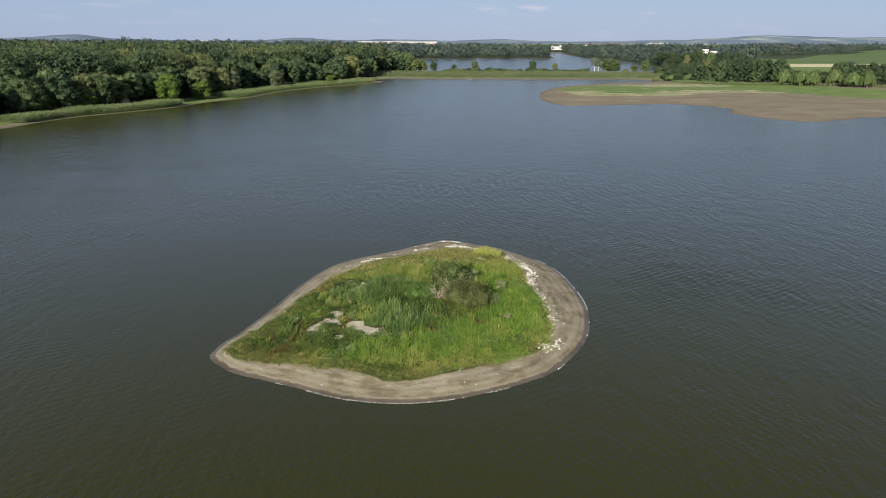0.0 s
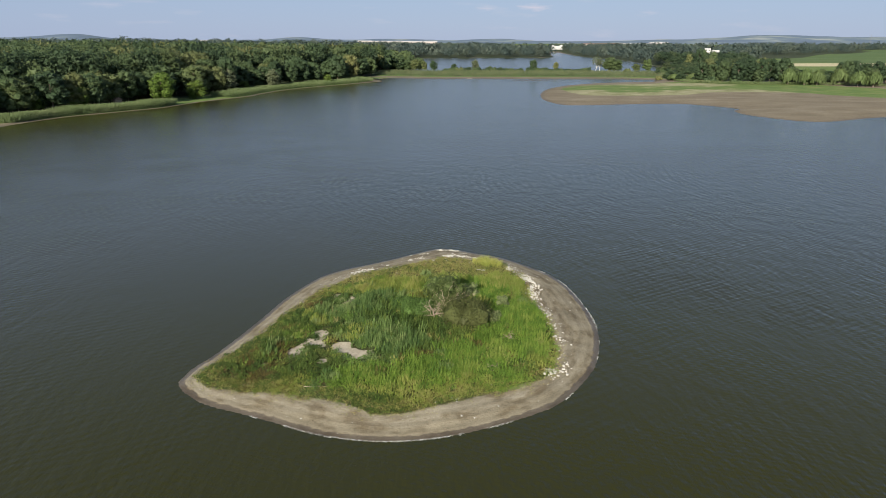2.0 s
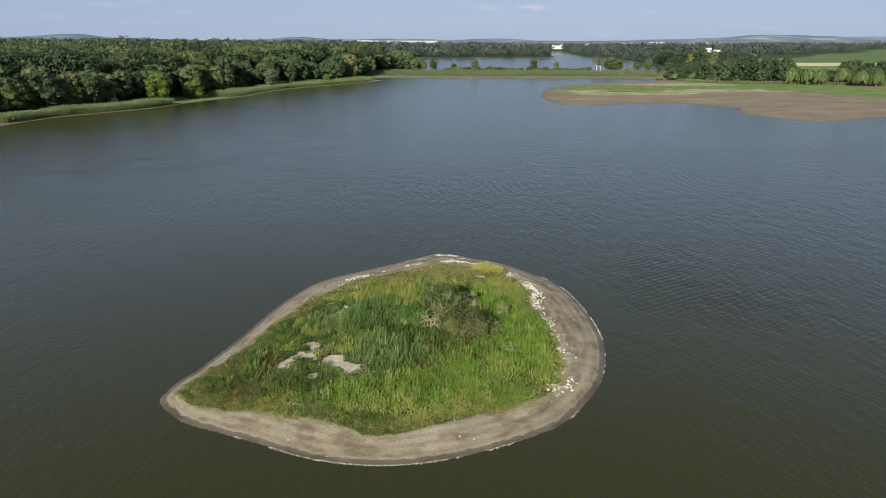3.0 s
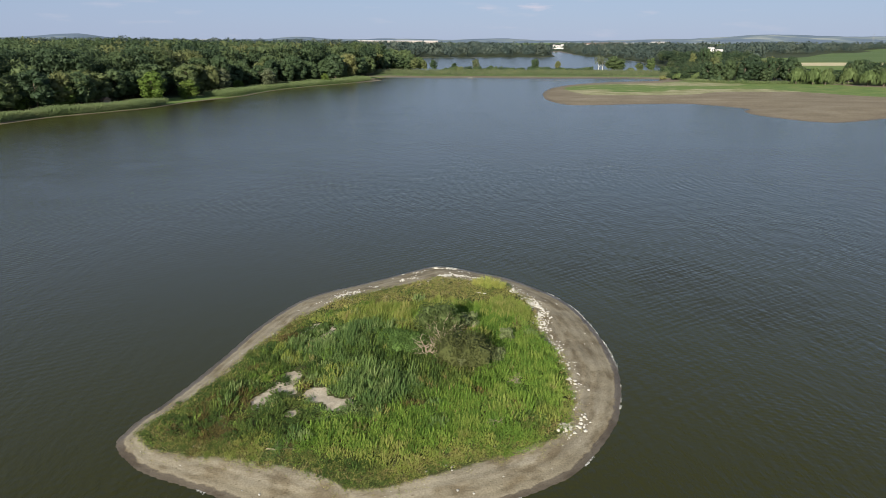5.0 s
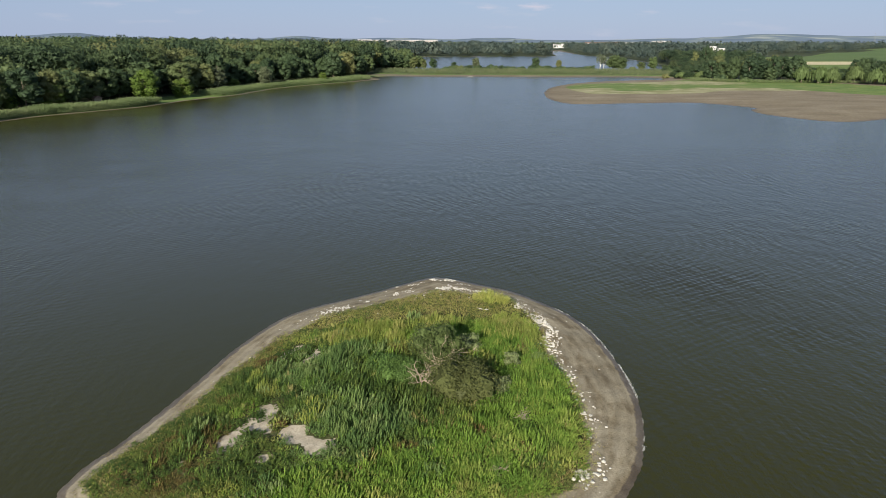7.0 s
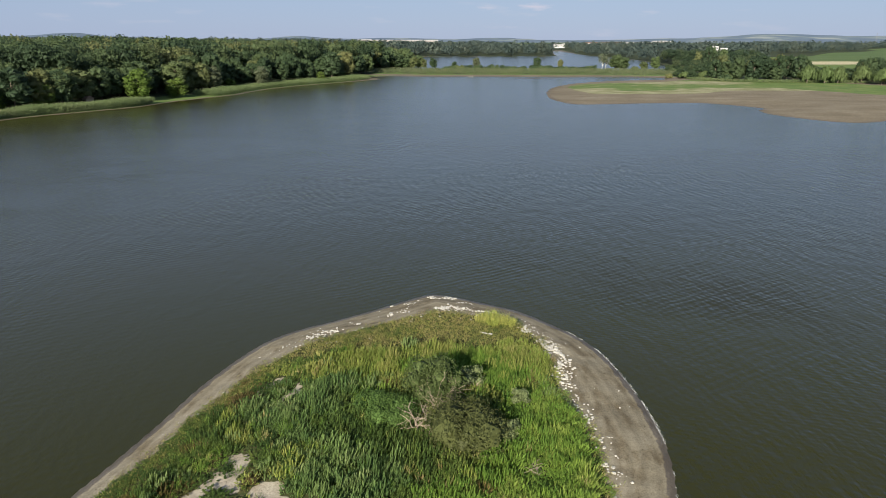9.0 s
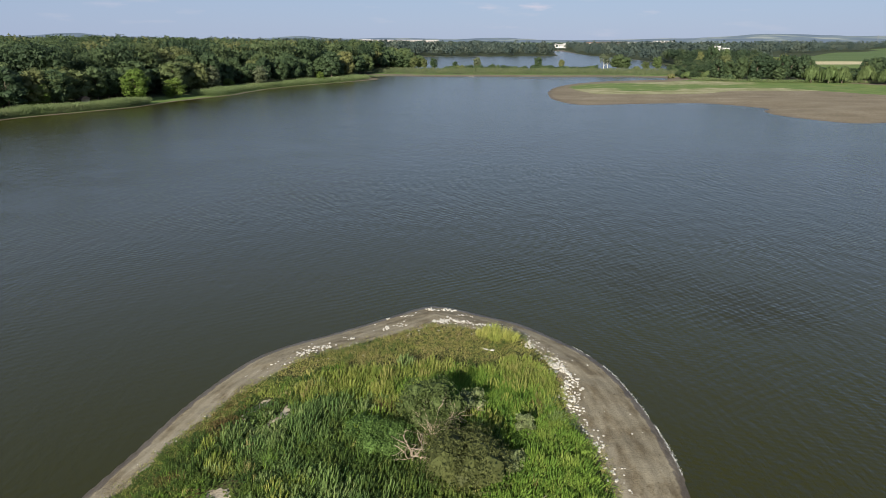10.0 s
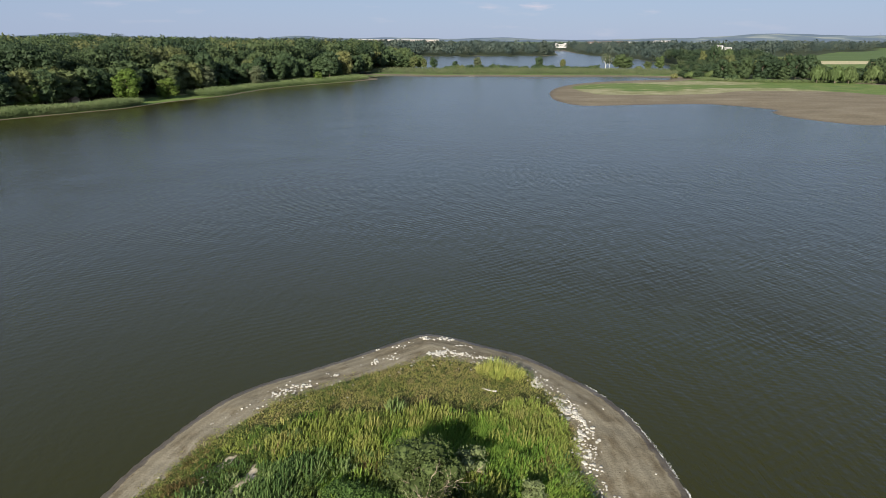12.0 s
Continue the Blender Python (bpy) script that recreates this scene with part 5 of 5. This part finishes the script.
def island_shrubs():
    at = lambda x, y: Matrix.Translation((x, y, float(island_height(x, y)) - 0.05))
    def shrub(name, label, x, y, h, w, leaf, seed, clumps, size, wood, lobes=12):
        t = thing(name, label, "shrub", "", at(x, y))
        part("branches", sheet("branches", *limb_tree(seed, (0, 0, 0), 5, h * 0.8, 0.045, 1.3), wood, True), t)
        part("crown", sheet("crown", *crown(seed, h, w / 2, 0.1, lobes, clumps, size, 0.72, 0.8), leaf), t)
    shrub("elder_shrub", "large green shrub with some bare twigs", 2.1, 55.4, 3.3, 3.7, M_SHRUB, 701, 3900, 0.07, M_DEAD, 14)
    shrub("elder_shrub", "wide dull olive shrub, half withered", 3.9, 51.2, 2.5, 4.9, M_DULL, 702, 4400, 0.065, M_DEAD, 14)
    shrub("low_shrub", "low dark green leafy shrub", -0.2, 53.6, 1.25, 3.2, M_DARKLEAF, 703, 4600, 0.06, M_BARK)
    shrub("low_shrub", "low dark green leafy shrub", -1.6, 54.8, 1.05, 2.4, M_DARKLEAF, 704, 2400, 0.06, M_BARK)
    shrub("thin_shrub", "small grey half-bare shrub", 4.5, 57.2, 1.9, 1.8, M_PALE, 705, 300, 0.09, M_DEAD, 7)
    shrub("pale_shrub", "small pale feathery shrub", 7.4, 55.2, 1.3, 1.2, M_PALE, 706, 700, 0.08, M_BARK, 7)
    shrub("pale_shrub", "small pale feathery shrub", 6.2, 51.8, 1.2, 1.8, M_PALE, 707, 700, 0.09, M_BARK, 7)
    for k, (x, y, w) in enumerate(((5.8, 68.4, 0.9), (6.5, 68.9, 1.0), (7.2, 68.4, 1.1), (7.9, 67.9, 0.9), (6.6, 67.8, 0.8))):
        t = thing("grass_tussock", "yellow-green grass tussock beside the stones", "grass", "tussocks beside the stones", at(x, y))
        part("tuft", sheet("tuft", *blade_tuft(800 + k, 260, 0.85 * w, 0.55 * w, 0.015, 0.45), M_TUSSOCK), t)
    t = thing("dead_tree", "bare dead tree with bleached crooked branches", "tree", "", at(1.2, 52.2))
    part("trunk", sheet("trunk", *tube([(0, 0, -0.2), (0.05, -0.1, 0.35), (-0.05, 0.05, 0.7), (0.05, 0, 1.1)], (0.09, 0.08, 0.06, 0.03), 8), M_DEAD, True), t)
    for k in range(7):
        part("branch", sheet("branch", *limb_tree(711 + 31 * k, (0.0, 0, 0.6), 1, 1.8, 0.042, 1.6, 0.40), M_DEAD, True), t)
    t = thing("dead_tree", "brown withered top of a dead shrub", "tree", "", at(2.3, 54.0))
    for k in range(12):
        part("branch", sheet("branch", *limb_tree(713 + 17 * k, (0, 0, 0.5), 1, 2.5, 0.026, 1.9, 0.28), M_DEAD, True), t)


def stone_mesh(seed):
    r = np.random.default_rng(seed)
    bm = bmesh.new()
    bmesh.ops.create_icosphere(bm, subdivisions=1, radius=1.0)
    k = Vector(r.uniform(-9, 9, 3))
    for v in bm.verts:
        v.co *= 0.85 + 0.4 * noise.noise(v.co * 0.9 + k) + r.uniform(-0.08, 0.08)
        v.co.z = max(v.co.z * 0.7, -0.35)
    me = bpy.data.meshes.new("stone")
    bm.to_mesh(me)
    bm.free()
    me.materials.append(M_STONE)
    return me


def stones():
    r = np.random.default_rng(61)
    kinds = [stone_mesh(k) for k in range(9)]
    # stretches of stone along the shore: ends, width, number, size
    rows = [((6.8, 70.4), (8.7, 68.6), 0.4, 44, 0.15), ((8.7, 68.6), (10.1, 65.9), 0.55, 66, 0.17), ((10.1, 65.9), (11.0, 62.6), 0.6, 74, 0.18), ((11.0, 62.6), (10.9, 58.4), 0.75, 60, 0.17),
            ((10.7, 57.6), (11.5, 53.5), 0.6, 34, 0.14), ((11.6, 53.5), (11.7, 47.6), 0.7, 40, 0.14), ((0.8, 39.4), (3.4, 40.1), 0.3, 16, 0.11), ((11.1, 45.4), (9.9, 44.0), 0.7, 84, 0.18), ((1.6, 74.6), (3.6, 74.4), 0.4, 50, 0.17),
            ((2.2, 71.2), (3.6, 71.9), 0.5, 46, 0.18), ((-1.6, 72.6), (0.8, 73.8), 0.4, 18, 0.15), ((3.8, 71.4), (7.2, 70.8), 0.4, 40, 0.12), ((4.1, 73.4), (5.6, 72.8), 0.4, 10, 0.14), ((-4.4, 68.6), (-0.4, 71.0), 0.7, 64, 0.14), ((-7.8, 65.6), (-6.0, 67.3), 0.8, 46, 0.14)]
    def place(x, y, s):
        z = float(island_height(x, y))
        ob = new("stone", kinds[int(r.integers(len(kinds)))])
        ob.matrix_basis = Matrix.Translation((x, y, z + s * 0.12)) @ pose(0, 0, 0, float(r.uniform(-15, 15)), float(r.uniform(-15, 15)), float(r.uniform(0, 360))) @ Matrix.Diagonal((s * r.uniform(0.8, 1.3), s, s * r.uniform(0.7, 1.1), 1))
        tagged(ob, "pale limestone on the island's beach", "stone", "stones along the island shore")
    spots = []
    for (ax, ay), (bx, by), w, count, size in rows:
        for k in range(int(count * 1.5)):
            t = r.random()
            x, y = ax + (bx - ax) * t + r.normal(0, w * 0.6), ay + (by - ay) * t + r.normal(0, w * 0.5)
            if patches(x, y, 1.1) > 0.34:
                spots.append((x, y, size * 0.66 * r.uniform(0.4, 1.5)))
    spots.sort(key=lambda q: -q[2])
    for q in spots[:290]:
        place(*q)
    small = np.array(spots[290:])
    # scattered pebbles
    x, y = r.uniform(-17, 15, 26000), r.uniform(36, 76, 26000)
    d, g = -distance(ISLAND, x, y), -distance(GREEN, x, y)
    chance = 0.007 + 0.22 * ((y > 63) & (g < 1.2) & (g > -1.5)) * (patches(x, y, 1.6) > 0.5) + 0.30 * ((x > 7.5) & (y > 56) & (g > -1.2) & (g < 0.3)) + 0.07 * ((x > 9.2) & (g > -1.3) & (g < 0.6)) + 0.03 * ((y < 42) & (np.abs(g) < 0.8) & (x > 0))
    m = (d > 0.3) & (g < 2.4) & (r.random(x.size) < chance)
    x, y = np.append(x[m], small[:, 0]), np.append(y[m], small[:, 1])
    pts = [(ICO_V * r.uniform(0.75, 1.2, (12, 1)) * (1, 1, 0.6), ICO_F) for _ in range(5)]
    v, f, tone = scatter(pts, np.stack([x, y, island_height(x, y) + 0.015], 1), np.concatenate([0.03 + 0.07 * r.random(x.size - len(small)) ** 2.5, small[:, 2] * 0.8]), r)
    tagged(new("pebbles", sheet("pebbles", v, f, M_STONE, tone=tone)), "small pale stones strewn over the beach", "pebbles", kind="stuff")


def drift_and_foam():
    r = np.random.default_rng(71)
    def log(name, label, x, y, length, turn, thick, pale):
        t = thing(name, label, "driftwood", "", Matrix.Translation((x, y, float(island_height(x, y)) + thick * 0.7)) @ pose(0, 0, 0, 0, 0, turn))
        seed = np.random.default_rng(int(abs(x * 100)))
        p = crooked((-length / 2, 0, 0), (1, 0, 0.02), length, 6, 0.10, seed)
        p = [np.array((q[0], q[1], abs(q[2]) * 0.4)) for q in p]
        part("stem", sheet("stem", *tube(p, np.linspace(thick, thick * 0.5, 7), 7), M_PALE_BARK if pale else M_DEAD, True), t)
        for j in (2, 4):
            q = crooked(p[j], (0.6, (-1) ** j * 0.8, 0.35), length * 0.35, 4, 0.2, seed)
            part("branch", sheet("branch", *tube(q, np.linspace(thick * 0.5, thick * 0.15, 5), 5), M_PALE_BARK if pale else M_DEAD, True), t)
    log("driftwood", "bleached white branch lying on bare sand", -8.9, 57.5, 1.0, 40, 0.04, True)
    log("driftwood", "bleached forked log beside the yellow bush", 6.0, 65.8, 1.1, -30, 0.045, True)
    log("driftwood", "grey weathered log among low weeds", -7.2, 41.6, 1.6, 5, 0.035, False)
    log("driftwood", "weathered branch on the grass", -12.0, 41.9, 1.0, -8, 0.03, False)
    # heap of dry twigs
    for x, y in ((7.5, 49.0), (5.7, 43.9)):
        t = thing("twig_heap", "flat heap of dry grey twigs among grass", "twigs", "", Matrix.Translation((x, y, float(island_height(x, y)))))
        for k in range(16):
            a, q = r.uniform(0, 6.283), r.uniform(0.15, 0.5)
            c = np.array((r.normal(0, 0.3), r.normal(0, 0.22), 0.10 + 0.30 * r.random()))
            w = np.array((math.cos(a), math.sin(a), r.uniform(-0.2, 0.2))) * q
            part("twig", sheet("twig", *tube([c - w, c + r.normal(0, 0.04, 3), c + w], (0.010, 0.016, 0.008), 5), M_DEAD, True), t)
    # foam along the windward waterline
    pts, size = [], []
    for (ax, ay), (bx, by) in zip(ISLAND, np.roll(ISLAND, -1, 0)):
        if (ax > 6 and ay < 68) or (ay < 40 and ax > -11):
            for _ in range(48):
                t = r.random()
                x, y = ax + (bx - ax) * t, ay + (by - ay) * t
                if patches(x, y, 2.0) + 0.4 * patches(x, y, 0.4) > 0.56:
                    nx, ny = by - ay, -(bx - ax)
                    l = math.hypot(nx, ny)
                    o = r.normal(0.05, 0.05)
                    pts.append((x - nx / l * o, y - ny / l * o, 0.012))
                    size.append(0.008 + 0.024 * r.random() ** 2)
    blob = [(ICO_V * r.uniform(0.7, 1.3, (12, 1)) * (1.4, 0.9, 0.22), ICO_F) for _ in range(4)]
    v, f, tone = scatter(blob, np.array(pts), np.array(size), r)
    tagged(new("foam", sheet("foam", v, f, M_FOAM, tone=tone)), "white flecks of foam along the waterline", "foam", kind="stuff")


island_plants()
island_shrubs()
drift_and_foam()
stones()
